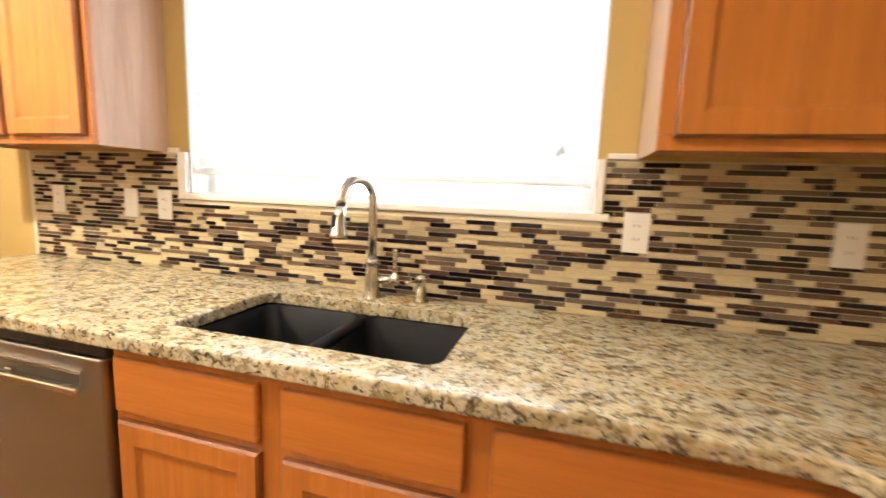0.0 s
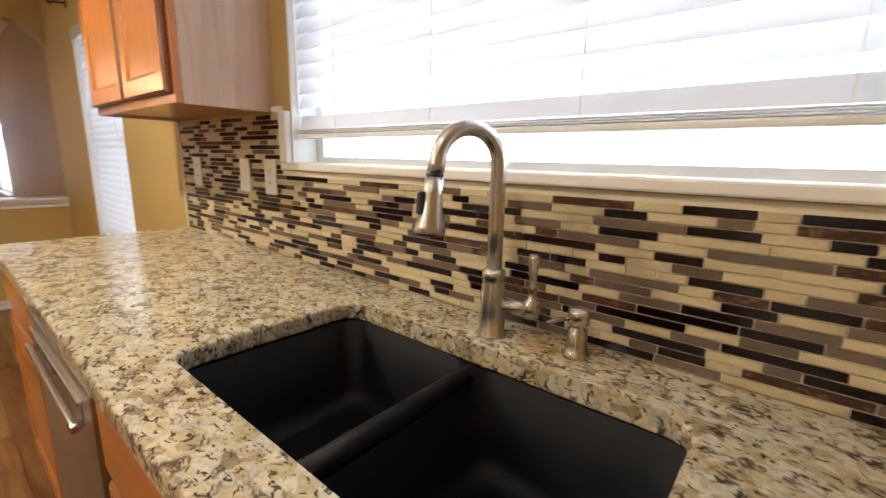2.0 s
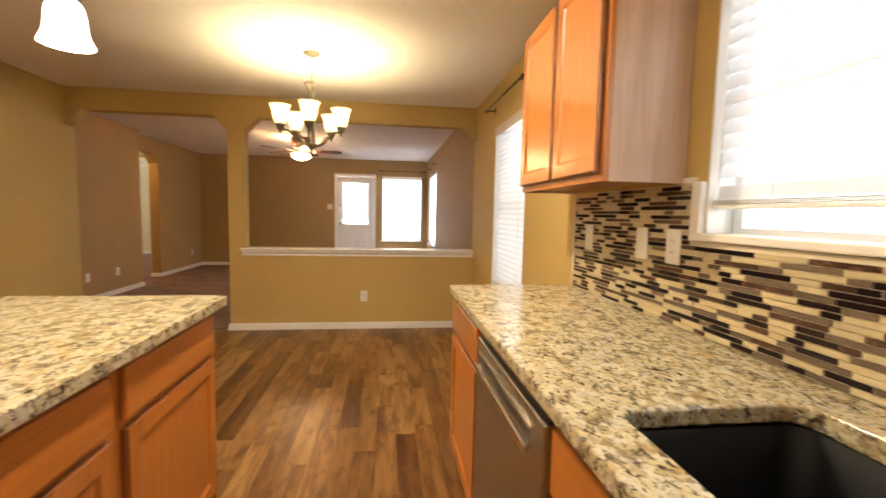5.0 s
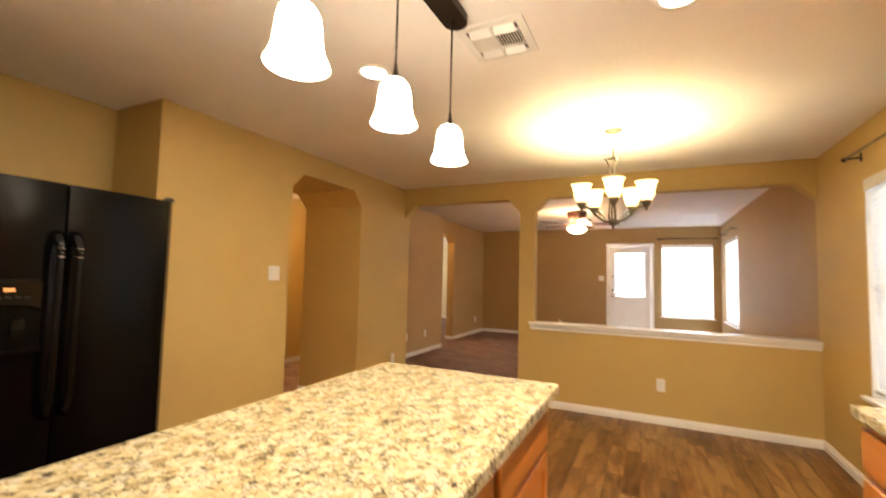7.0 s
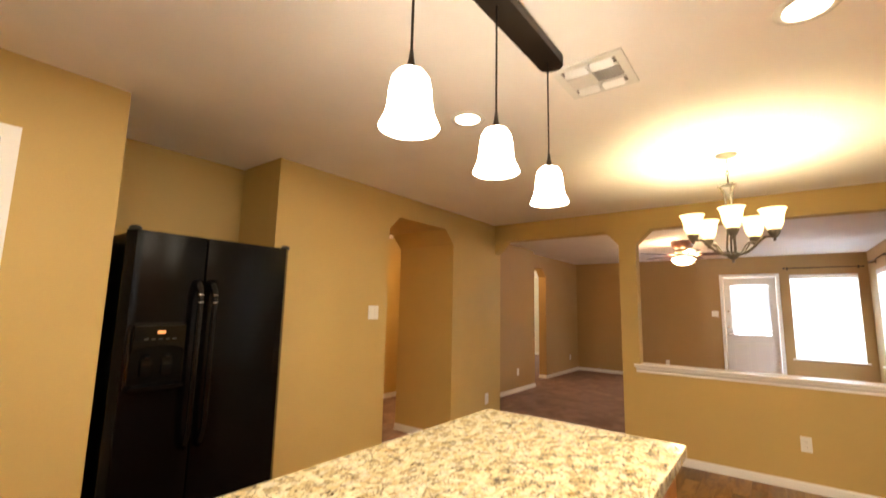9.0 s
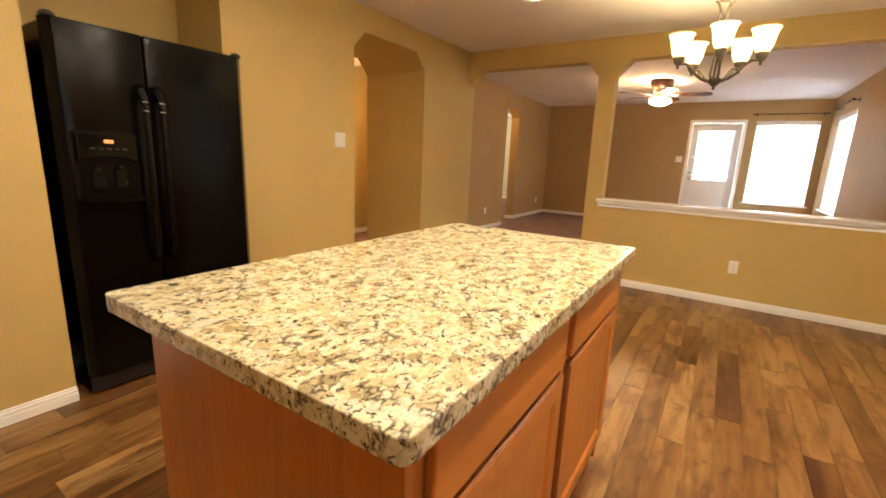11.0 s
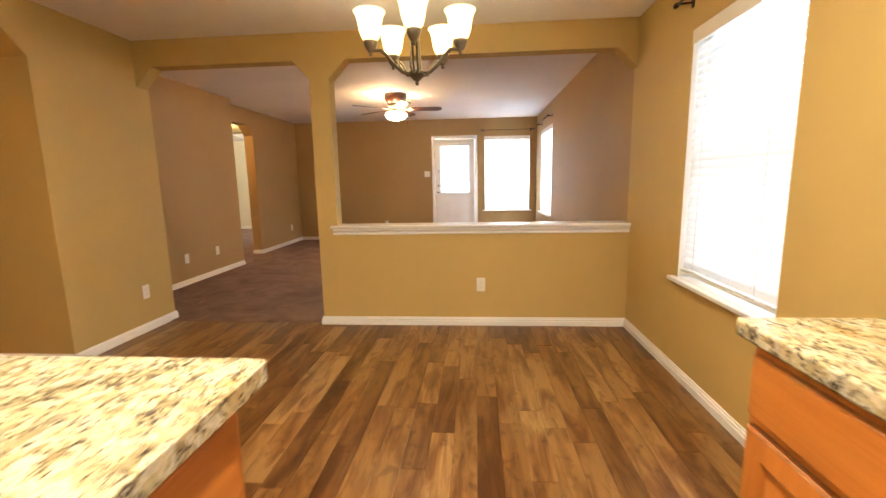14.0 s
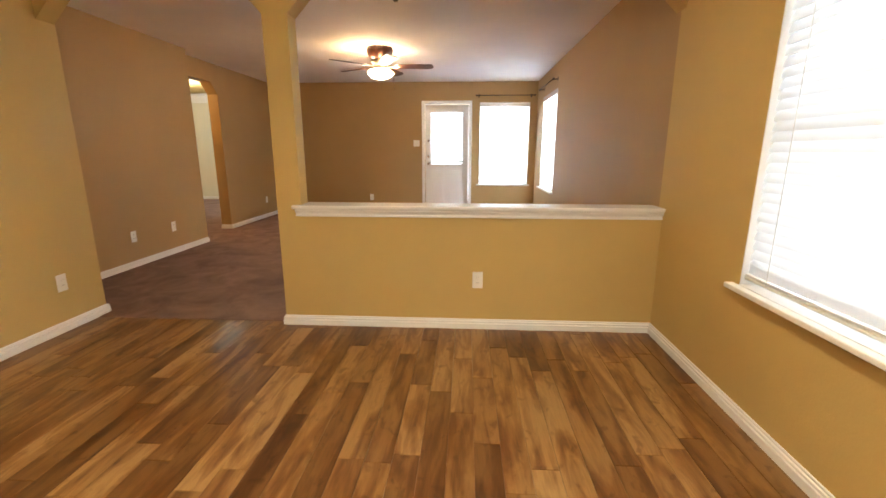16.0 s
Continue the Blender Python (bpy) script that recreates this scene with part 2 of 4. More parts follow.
M_PENDANT = glow("lit_opal_glass", (1.0, 0.84, 0.62), PENDANT_GLOW)
M_CAN = glow("lit_lens", (1.0, 0.84, 0.6), 9.0)
M_BOWL = glow("lit_bowl_glass", (1.0, 0.78, 0.48), 9.0)
M_SHADE = mat("frosted_cream_shade", (0.95, 0.89, 0.72), 0.4)
bsdf(M_SHADE).inputs["Emission Color"].default_value = (1.0, 0.84, 0.52, 1)
bsdf(M_SHADE).inputs["Emission Strength"].default_value = 1.6
_p, _tl, _mx = bsdf(M_SHADE), nd(M_SHADE, "ShaderNodeBsdfTranslucent", Color=(0.97, 0.89, 0.68, 1)), nd(M_SHADE, "ShaderNodeMixShader", Fac=0.75)
ln(M_SHADE, _p.outputs[0], _mx.inputs[1])
ln(M_SHADE, _tl.outputs[0], _mx.inputs[2])
ln(M_SHADE, _mx.outputs[0], M_SHADE.node_tree.nodes["Material Output"].inputs["Surface"])

# blind slats let light through
M_SLAT = bpy.data.materials.new("white_blind_slat")
M_SLAT.use_nodes = True
_nt = M_SLAT.node_tree
_d, _tl, _mx = nd(M_SLAT, "ShaderNodeBsdfDiffuse", Color=(0.85, 0.86, 0.88, 1)), nd(M_SLAT, "ShaderNodeBsdfTranslucent", Color=(0.85, 0.88, 0.93, 1)), nd(M_SLAT, "ShaderNodeMixShader", Fac=0.26)
ln(M_SLAT, _d.outputs[0], _mx.inputs[1])
ln(M_SLAT, _tl.outputs[0], _mx.inputs[2])
ln(M_SLAT, _mx.outputs[0], _nt.nodes["Material Output"].inputs["Surface"])
M_GLASS = mat("clear_glass", (1, 1, 1), 0.0)
bsdf(M_GLASS).inputs["Transmission Weight"].default_value = 1.0
M_OUT = glow("bright_outdoors", (0.92, 0.96, 1.0), 1.4)


# ---- mesh helpers ----
def box(bm, x0, x1, y0, y1, z0, z1, bev=0.0, seg=2):
    vs = [bm.verts.new((x, y, z)) for z in (z0, z1) for y in (y0, y1) for x in (x0, x1)]
    fs = [bm.faces.new([vs[i] for i in q]) for q in ((0, 2, 3, 1), (4, 5, 7, 6), (0, 1, 5, 4), (2, 6, 7, 3), (0, 4, 6, 2), (1, 3, 7, 5))]
    if bev:
        es = list({e for f in fs for e in f.edges})
        bmesh.ops.bevel(bm, geom=es, offset=bev, segments=seg, affect="EDGES", profile=0.5)
    return bm


def B(*a, **k):
    return box(bmesh.new(), *a, **k)


def lathe(profile, seg=24, center=(0, 0, 0), bm=None):
    """Turned shape about a vertical line; profile rows of (radius, height)."""
    bm = bm or bmesh.new()
    rings = []
    for r, z in profile:
        rings.append([bm.verts.new((center[0] + r * math.cos(2 * math.pi * i / seg), center[1] + r * math.sin(2 * math.pi * i / seg), center[2] + z)) for i in range(seg)])
    for a, b in zip(rings, rings[1:]):
        for i in range(seg):
            f = bm.faces.new((a[i], a[(i + 1) % seg], b[(i + 1) % seg], b[i]))
            f.smooth = True
    return bm


def capped(profile, seg=24, center=(0, 0, 0), bm=None):
    p = [(0.0004, profile[0][1])] + list(profile) + [(0.0004, profile[-1][1])]
    return lathe(p, seg, center, bm)


def tube(points, radius, seg=10, bm=None, radii=None):
    bm = bm or bmesh.new()
    pts = [Vector(p) for p in points]
    prev, up = None, None
    rings = []
    for i, p in enumerate(pts):
        d = (pts[min(i + 1, len(pts) - 1)] - pts[max(i - 1, 0)]).normalized()
        if up is None:
            up = Vector((0, 0, 1)) if abs(d.z) < 0.9 else Vector((1, 0, 0))
        s = d.cross(up).normalized()
        up = s.cross(d).normalized()
        r = radii[i] if radii else radius
        rings.append([bm.verts.new(p + r * (math.cos(2 * math.pi * k / seg) * s + math.sin(2 * math.pi * k / seg) * up)) for k in range(seg)])
    for a, b in zip(rings, rings[1:]):
        for k in range(seg):
            f = bm.faces.new((a[k], a[(k + 1) % seg], b[(k + 1) % seg], b[k]))
            f.smooth = True
    bm.faces.new(rings[0][::-1])
    bm.faces.new(rings[-1])
    return bm


def extrude_poly(points, axis, a, b):
    """A prism: 2D points in the plane across the axis, from a to b."""
    bm = bmesh.new()

    def put(p, q, c):
        return {"x": (c, p, q), "y": (p, c, q), "z": (p, q, c)}[axis]
    lo = [bm.verts.new(put(p, q, a)) for p, q in points]
    hi = [bm.verts.new(put(p, q, b)) for p, q in points]
    bm.faces.new(lo)
    bm.faces.new(hi[::-1])
    n = len(points)
    for i in range(n):
        bm.faces.new((lo[i], hi[i], hi[(i + 1) % n], lo[(i + 1) % n]))
    return bm


def mesh_of(name, bm, material):
    bmesh.ops.recalc_face_normals(bm, faces=bm.faces[:])
    me = bpy.data.meshes.new(name)
    bm.to_mesh(me)
    bm.free()
    me.materials.append(material)
    return me


def part(name, bm, material, parent=None, label="", at=None):
    ob = new(name, mesh_of(name, bm, material))
    if parent is not None:
        ob.parent = parent
    if at is not None:
        ob.matrix_basis = at
    if label:
        ob["label"] = label
    return ob


def thing(name, label, category, at=None, group=""):
    ob = new(name)
    if at is not None:
        ob.matrix_basis = at
    return tagged(ob, label, category, group)


def structure(name, bm, material, label="", category=""):
    return tagged(part(name, bm, material), label or name.replace("_", " "), category or name.split("_")[0], kind="structure")


def soften(ob, width, seg=2):
    md = ob.modifiers.new("bevel", "BEVEL")
    md.width, md.segments, md.limit_method = width, seg, "ANGLE"
    md.harden_normals = False
    return ob


# ---- structure ----
N, S, E_X, BEAM, FAR = 2.10, -1.96, 0.75, -5.275, -10.80
CEIL, CEIL2 = 2.416, 2.475


def holed(axis, a0, a1, b0, b1, z0, z1, holes):
    """A wall along an axis from a0 to a1, from b0 to b1 thick, with rectangular holes (a, a, z, z)."""
    bm = bmesh.new()
    cuts = sorted({a0, a1, *[h[0] for h in holes], *[h[1] for h in holes]})
    for p, q in zip(cuts, cuts[1:]):
        spans = [(z0, z1)]
        for h0, h1, hz0, hz1 in holes:
            if h0 <= p and q <= h1:
                spans = [s for lo, hi in spans for s in ((lo, min(hi, hz0)), (max(lo, hz1), hi)) if s[1] - s[0] > 1e-4]
        for lo, hi in spans:
            box(bm, *((p, q, b0, b1) if axis == "x" else (b0, b1, p, q)), lo, hi)
    bmesh.ops.remove_doubles(bm, verts=bm.verts[:], dist=1e-5)
    seen = {}
    for f in bm.faces[:]:
        seen.setdefault(frozenset(f.verts), []).append(f)
    bmesh.ops.delete(bm, geom=[f for fs in seen.values() if len(fs) > 1 for f in fs], context="FACES_ONLY")
    return bm


W_SINK = (-1.80, -0.285, 1.225, 2.04)
W_DINE = (-4.415, -3.535, 0.62, 2.045)
W_SIDE = (-10.15, -8.98, 0.62, 2.115)
W_FAR = (1.04, 1.965, 0.60, 2.11)
D_FAR = (0.005, 0.84, 0.0, 2.085)

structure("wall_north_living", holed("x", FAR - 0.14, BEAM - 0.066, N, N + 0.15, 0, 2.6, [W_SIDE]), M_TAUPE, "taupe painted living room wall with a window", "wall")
structure("wall_north", holed("x", BEAM - 0.066, E_X + 0.14, N, N + 0.15, 0, 2.6, [W_SINK, W_DINE]), M_WALL, "golden tan painted wall with window openings", "wall")
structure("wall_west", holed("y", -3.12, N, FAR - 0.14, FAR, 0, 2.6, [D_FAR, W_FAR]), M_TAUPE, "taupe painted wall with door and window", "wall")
structure("wall_east", B(E_X, E_X + 0.14, -1.75, N, 0, 2.6), M_WALL, "golden tan painted wall", "wall")

# south side of the kitchen, with the fridge niche and a clipped-corner passage
structure("wall_south_pantry", holed("x", -1.306, E_X + 0.14, -2.5, -1.735, 0, 2.6, [(-0.88, -0.10, 0, 2.035)]), M_WALL, "golden tan painted wall beside the fridge", "wall")
structure("wall_south_niche", B(-2.28, -1.306, -2.62, -2.47, 0, 2.6), M_WALL, "tan painted back of the fridge niche", "wall")
PASS = (-4.39, -3.40)
box(_w := bmesh.new(), -3.40, -2.28, -2.74, S, 0, 2.6)
structure("wall_south", _w, M_WALL, "golden tan painted wall with light switch", "wall")
structure("wall_south_end", B(-5.41, -4.39, -2.74, S, 0, 2.6), M_WALL, "golden tan painted wall beside the passage", "wall")
structure("wall_passage_header", extrude_poly([(-4.39, 2.6), (-4.39, 2.06), (-4.24, 2.21), (-3.53, 2.21), (-3.40, 2.08), (-3.40, 2.6)], "y", -2.74, S), M_WALL, "header of a passage with clipped corners", "wall")
structure("wall_hall", B(-8.2, -2.0, -4.14, -4.0, 0, 2.6), M_WALL, "hall wall seen through the passage", "wall")
structure("wall_hall_end", B(-2.28, -2.14, -4.0, -2.74, 0, 2.6), M_WALL, "hall end wall", "wall")

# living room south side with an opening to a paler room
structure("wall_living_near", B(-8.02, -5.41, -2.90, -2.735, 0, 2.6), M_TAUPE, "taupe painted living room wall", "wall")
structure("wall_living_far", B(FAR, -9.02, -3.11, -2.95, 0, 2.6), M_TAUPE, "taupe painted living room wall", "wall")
structure("wall_living_header", extrude_poly([(-9.02, 2.6), (-9.02, 2.05), (-8.86, 2.215), (-8.02, 2.215), (-8.02, 2.6)], "y", -3.11, -2.95), M_TAUPE, "header of a clipped opening", "wall")
structure("wall_living_jamb", B(-8.02, -7.88, -3.12, -2.90, 0, 2.6), M_WALL, "end of the living room wall", "wall")
structure("wall_far_room", B(-13.3, -8.2, -6.7, -6.6, 0, 2.6), M_CREAM, "cream wall of a further room", "wall")
structure("wall_far_room_side", B(-13.3, -13.2, -6.6, -3.12, 0, 2.6), M_CREAM, "cream side wall of a further room", "wall")
structure("crown_moulding", extrude_poly([(-13.2, 2.37), (-13.18, 2.37), (-13.175, 2.40), (-13.15, 2.42), (-13.10, 2.50), (-13.08, 2.52), (-13.08, 2.57), (-13.2, 2.57)], "y", -6.6, -3.3), M_WHITE, "white crown moulding in a further room", "moulding")
structure("wall_far_room_near", B(-8.2, -8.1, -6.7, -4.14, 0, 2.6), M_CREAM, "cream near wall of a further room", "wall")

# half wall, post and beam
structure("half_wall", B(BEAM - 0.13, BEAM, -0.475, N, 0, 0.825), M_WALL, "golden tan half wall between dining area and living room", "wall")
structure("post", B(BEAM - 0.13, BEAM, -0.475, -0.31, 0.825, 2.6), M_WALL, "tan post at the end of the half wall", "post")
structure("beam", extrude_poly([(S, 2.6), (S, 2.05), (S + 0.15, 2.205), (-0.475 - 0.13, 2.205), (-0.475, 2.06), (-0.475, 2.6)], "x", BEAM - 0.13, BEAM), M_WALL, "tan dropped beam with clipped corners", "beam")
structure("beam_over_half_wall", extrude_poly([(-0.31, 2.6), (-0.31, 2.06), (-0.31 + 0.14, 2.205), (N - 0.15, 2.205), (N, 2.06), (N, 2.6)], "x", BEAM - 0.13, BEAM), M_WALL, "tan dropped beam over the half wall", "beam")

structure("ceiling", B(BEAM - 0.065, E_X, -4.1, N, CEIL, CEIL + 0.05), M_CEIL, "white textured kitchen ceiling", "ceiling")
structure("ceiling_living", B(FAR - 0.14, BEAM - 0.066, -3.11, N, CEIL2, CEIL2 + 0.05), M_CEIL, "white textured living room ceiling", "ceiling")
# wall paint here puts the orange lamp glow into the ceiling's colour
structure("ceiling_further_room", B(-13.3, BEAM - 0.066, -6.7, -2.8, 2.60, 2.65), M_WALL, "ceiling of a further room, coloured golden as if lamp-lit", "ceiling")
structure("floor_living", B(-13.3, BEAM - 0.045, -6.7, N, -0.05, 0.006), M_CARPET, "brown cut-pile carpet", "carpet")
structure("floor_hall", B(BEAM - 0.044, -2.14, -4.0, -2.06, -0.05, 0.004), M_CARPET, "brown carpet in the hall", "carpet")
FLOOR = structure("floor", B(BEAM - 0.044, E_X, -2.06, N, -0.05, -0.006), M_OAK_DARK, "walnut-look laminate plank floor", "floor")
structure("ground", B(-300, 300, -300, 300, -0.3, -0.2), paint("dry_ground", (0.16, 0.15, 0.10)), "ground outside", "ground")


def baseboard(x0, y0, x1, y1, nx, ny):
    """Ogee baseboard from one floor point to another, standing out towards (nx, ny)."""
    prof = [(0.0, 0.0), (0.018, 0.0), (0.018, 0.048), (0.010, 0.051), (0.010, 0.057), (0.015, 0.060), (0.014, 0.070), (0.007, 0.074), (0.007, 0.083), (0.004, 0.088), (0.0, 0.088)]
    bm = bmesh.new()
    ends = []
    for x, y in ((x0, y0), (x1, y1)):
        ends.append([bm.verts.new((x + nx * d, y + ny * d, 0.8 * z + 0.001)) for d, z in prof])
    n = len(prof)
    for i in range(n):
        bm.faces.new((ends[0][i], ends[0][(i + 1) % n], ends[1][(i + 1) % n], ends[1][i]))
    bm.faces.new(ends[0])
    bm.faces.new(ends[1][::-1])
    structure("baseboard", bm, M_WHITE, "white painted baseboard", "baseboard")


for run in ((BEAM, -0.475, BEAM, N, 1, 0), (BEAM - 0.13, -0.475, BEAM + 0.016, -0.475, 0, -1), (BEAM, N, -2.67, N, 0, -1),
            (-5.41, S, -4.39, S, 0, 1), (-4.39, S + 0.016, -4.39, -2.74, 1, 0), (-3.40, S, -2.28, S, 0, 1), (-3.40, -2.74, -3.40, S + 0.016, -1, 0),
            (-5.41, -2.735, -5.41, S + 0.016, -1, 0),
            (-1.306, -1.735, -0.95, -1.735, 0, 1), (-8.2, -4.0, -2.28, -4.0, 0, 1), (-8.02, -2.735, -5.41, -2.735, 0, 1),
            (FAR, -2.95, -9.02, -2.95, 0, 1), (-9.02, -2.934, -9.02, -3.11, 1, 0), (FAR, -2.95, FAR, -0.06, 1, 0), (FAR, 0.91, FAR, N, 1, 0), (FAR, N, BEAM - 0.13, N, 0, -1),
            (-13.2, -6.6, -8.2, -6.6, 0, 1), (-13.2, -6.6, -13.2, -3.12, 1, 0)):
    baseboard(*run)

# ledge on the half wall
ledge = thing("ledge", "white painted wooden cap with moulding on the half wall", "ledge")
soften(part("cap", B(BEAM - 0.17, BEAM + 0.045, -0.36, N - 0.003, 0.845, 0.87), M_WHITE, ledge), 0.006)
part("moulding", extrude_poly([(BEAM, 0.792), (BEAM + 0.012, 0.792), (BEAM + 0.013, 0.803), (BEAM + 0.008, 0.806), (BEAM + 0.010, 0.814), (BEAM + 0.026, 0.829), (BEAM + 0.027, 0.834), (BEAM + 0.022, 0.836), (BEAM + 0.022, 0.845), (BEAM, 0.845)], "y", -0.345, N - 0.003), M_WHITE, ledge)
part("core", B(BEAM - 0.13, BEAM, -0.31, N - 0.003, 0.825, 0.845), M_WHITE, ledge)

# ---- windows with blinds ----
def blind(parent_label, w, h, pitch=0.043, tilt=62, lift=0.0):
    """A slatted blind, hung at its top middle, in its own x-z plane, room side towards -y. lift: gap left open at the foot."""
    b = thing("window_blind", parent_label, "blind", group="window blinds")
    part("headrail", B(-w / 2, w / 2, -0.03, 0.03, -0.05, 0, bev=0.004), M_WHITE, b)
    part("valance", B(-w / 2, w / 2, -0.042, -0.032, -0.075, 0, bev=0.003), M_WHITE, b)
    foot = -h + lift
    bm = bmesh.new()
    ca, sa = math.cos(radians(tilt)), math.sin(radians(tilt))
    rows = []
    for k in range(5):
        s = (k / 4 - 0.5) * 0.05
        crown = 0.004 * (1 - (2 * s / 0.05) ** 2)
        y, z = s * ca - crown * sa, s * sa + crown * ca
        rows.append((bm.verts.new((-w / 2 + 0.004, y, z)), bm.verts.new((w / 2 - 0.004, y, z))))
    for a, c in zip(rows, rows[1:]):
        bm.faces.new((a[0], a[1], c[1], c[0])).smooth = True
    slat = mesh_of("slat", bm, M_SLAT)
    z = -0.10
    while z > foot + 0.078:
        s = new("slat", slat)
        s.parent = b
        s.location = (0, 0, z)
        z -= pitch
    part("lowest_slat", B(-w / 2 + 0.004, w / 2 - 0.004, -0.0013, 0.0013, -0.020, 0.020, bev=0.001), M_SLAT, b, at=pose(0, -0.004, foot + 0.049, -12))
    for k in range(3):
        part("stacked_slat", B(-w / 2 + 0.004, w / 2 - 0.004, -0.025, 0.025, foot + 0.0155 + 0.0045 * k, foot + 0.018 + 0.0045 * k, bev=0.0008, seg=1), M_WHITE, b)
    part("bottom_rail", B(-w / 2 + 0.004, w / 2 - 0.004, -0.024, 0.024, foot, foot + 0.014, bev=0.004), M_WHITE, b)
    for fx in ([-0.32, 0.32] if w < 1.2 else [-0.36, -0.12, 0.12, 0.36]):
        part("ladder_cord", B(fx * w - 0.0008, fx * w + 0.0008, -0.029, -0.0265, foot + 0.01, -0.05), M_WHITE, b)
    return b


def window(name, w, h, at, label, sill_w=0.05, rail=True):
    """A window at the foot middle of its opening; room side -y; the frame sits 9 to 13 cm deep."""
    win = tagged(thing(name, label, "window", at), kind="structure")
    fr = bmesh.new()
    for a in ((-w / 2, -w / 2 + 0.04, 0, h), (w / 2 - 0.04, w / 2, 0, h)):
        box(fr, a[0], a[1], 0.09, 0.135, a[2], a[3])
    box(fr, -w / 2 + 0.04, w / 2 - 0.04, 0.09, 0.135, 0, 0.022)
    box(fr, -w / 2 + 0.04, w / 2 - 0.04, 0.09, 0.135, h - 0.045, h)
    if rail:
        box(fr, -w / 2 + 0.04, w / 2 - 0.04, 0.092, 0.133, h * 0.5 - 0.02, h * 0.5 + 0.02)
    part("window_frame", fr, M_WHITE, win)
    g = part("pane", B(-w / 2 + 0.04, w / 2 - 0.04, 0.110, 0.114, 0.022, h - 0.045), M_GLASS, win)
    g.visible_shadow = False
    soften(part("window_sill", B(-w / 2 - 0.045, w / 2 + 0.045, -sill_w, -0.0015, -0.0215, 0.003), M_SILL, win), 0.005)
    ln_ = bmesh.new()
    for a in ((-w / 2 + 0.0005, -w / 2 + 0.006, 0.004, h - 0.001), (w / 2 - 0.006, w / 2 - 0.0005, 0.004, h - 0.001), (-w / 2 + 0.006, w / 2 - 0.006, h - 0.006, h - 0.001)):
        box(ln_, a[0], a[1], 0.001, 0.0895, a[2], a[3])
    part("jamb_liner", ln_, M_WHITE, win)
    part("sill_board", B(-w / 2 + 0.001, w / 2 - 0.001, -0.0015, 0.09, -0.012, 0.003), M_SILL, win)
    return win


def on_wall(x, y, z, rz=0):
    return pose(x, y, z, 0, 0, rz)


def fit_window(name, wall, hole, label, lift, sill, power, tilt=68, pitch=0.043):
    w, h = hole[1] - hole[0], hole[3] - hole[2]
    mid = (hole[0] + hole[1]) / 2
    m = on_wall(mid, N, hole[2]) if wall == "n" else on_wall(FAR, mid, hole[2], 90)
    window(name, w, h, m, label, sill)
    b = blind("white slatted window blind, lowered, lit from behind", w - 0.016, h - 0.010, pitch, tilt, lift)
    b.matrix_basis = m @ pose(0, 0.034, h - 0.008)
    c = m @ Vector((0, 0.30, h / 2))
    d = (0, -1, 0) if wall == "n" else (1, 0, 0)
    window_light(c, w * 1.05, h * 1.05, d, power)
    return b


sink_blind = fit_window("window_1", "n", W_SINK, "white framed kitchen window over the sink", 0.075, 0.018, 6.5)
fit_window("window_2", "n", W_DINE, "white framed dining window with a painted sill", 0.03, 0.045, 3.0)
fit_window("window_3", "n", W_SIDE, "white framed living room window", 0.01, 0.045, 42)
fit_window("window_4", "w", W_FAR, "white framed living room window", 0.01, 0.04, 42)
for dx, z in ((0.640, -0.636), (0.655, -0.628)):
    part("lift_cord", tube([(dx, -0.046, -0.06), (dx, -0.046, z + 0.02)], 0.0005, 6), M_WHITE, sink_blind)
    part("tassel", capped([(0.003, 0.024), (0.005, 0.018), (0.008, 0.0), (0.006, -0.005)], 12), M_SLAT, sink_blind, "cream cord tassel", pose(dx, -0.046, z))
part("tilt_wand", tube([(-0.70, -0.046, -0.06), (-0.70, -0.044, -0.66)], 0.0025, 8), M_SLAT, sink_blind)
structure("backdrop_north", B(-16, 6, 4.0, 4.05, -0.2, 5), M_OUT, "bright hazy daylight outside", "backdrop")
structure("backdrop_west", B(-13.6, -13.55, -2, 3.9, -0.2, 5), M_OUT, "bright hazy daylight outside", "backdrop")

# strip of the sink window's side casing above the tile line
structure("casing", B(-1.84, -1.80, N - 0.022, N, 1.228, 1.385, bev=0.003), M_SILL, "cream painted window casing", "casing")
structure("casing", B(-0.285, -0.262, N - 0.022, N, 1.228, 1.385, bev=0.003), M_SILL, "cream painted window casing", "casing")


def curtain_rod(length, at, label):
    r = thing("curtain_rod", label, "curtain rod", at, "curtain rods")
    part("rod", tube([(-length / 2, -0.075, 0), (length / 2, -0.075, 0)], 0.007), M_BRONZE, r)
    for s in (-1, 1):
        part("finial", capped([(0.007, 0), (0.014, 0.006), (0.014, 0.03), (0.008, 0.036)], 12), M_BRONZE, r, at=pose(s * length / 2, -0.075, 0, 0, 90 * s, 0))
        bk = tube([(s * (length / 2 - 0.03), 0, 0.0), (s * (length / 2 - 0.03), -0.075, -0.008)], 0.006)
        box(bk, s * (length / 2 - 0.03) - 0.012, s * (length / 2 - 0.03) + 0.012, -0.006, 0.0, -0.03, 0.03)
        part("bracket", bk, M_BRONZE, r)


curtain_rod(1.00, on_wall(-3.97, N, 2.20), "dark bronze curtain rod over the dining window")
curtain_rod(1.15, on_wall(-9.55, N, 2.235), "dark bronze curtain rod over the living room window")
curtain_rod(1.02, on_wall(FAR, 1.50, 2.225, 90), "dark bronze curtain rod over the far window")

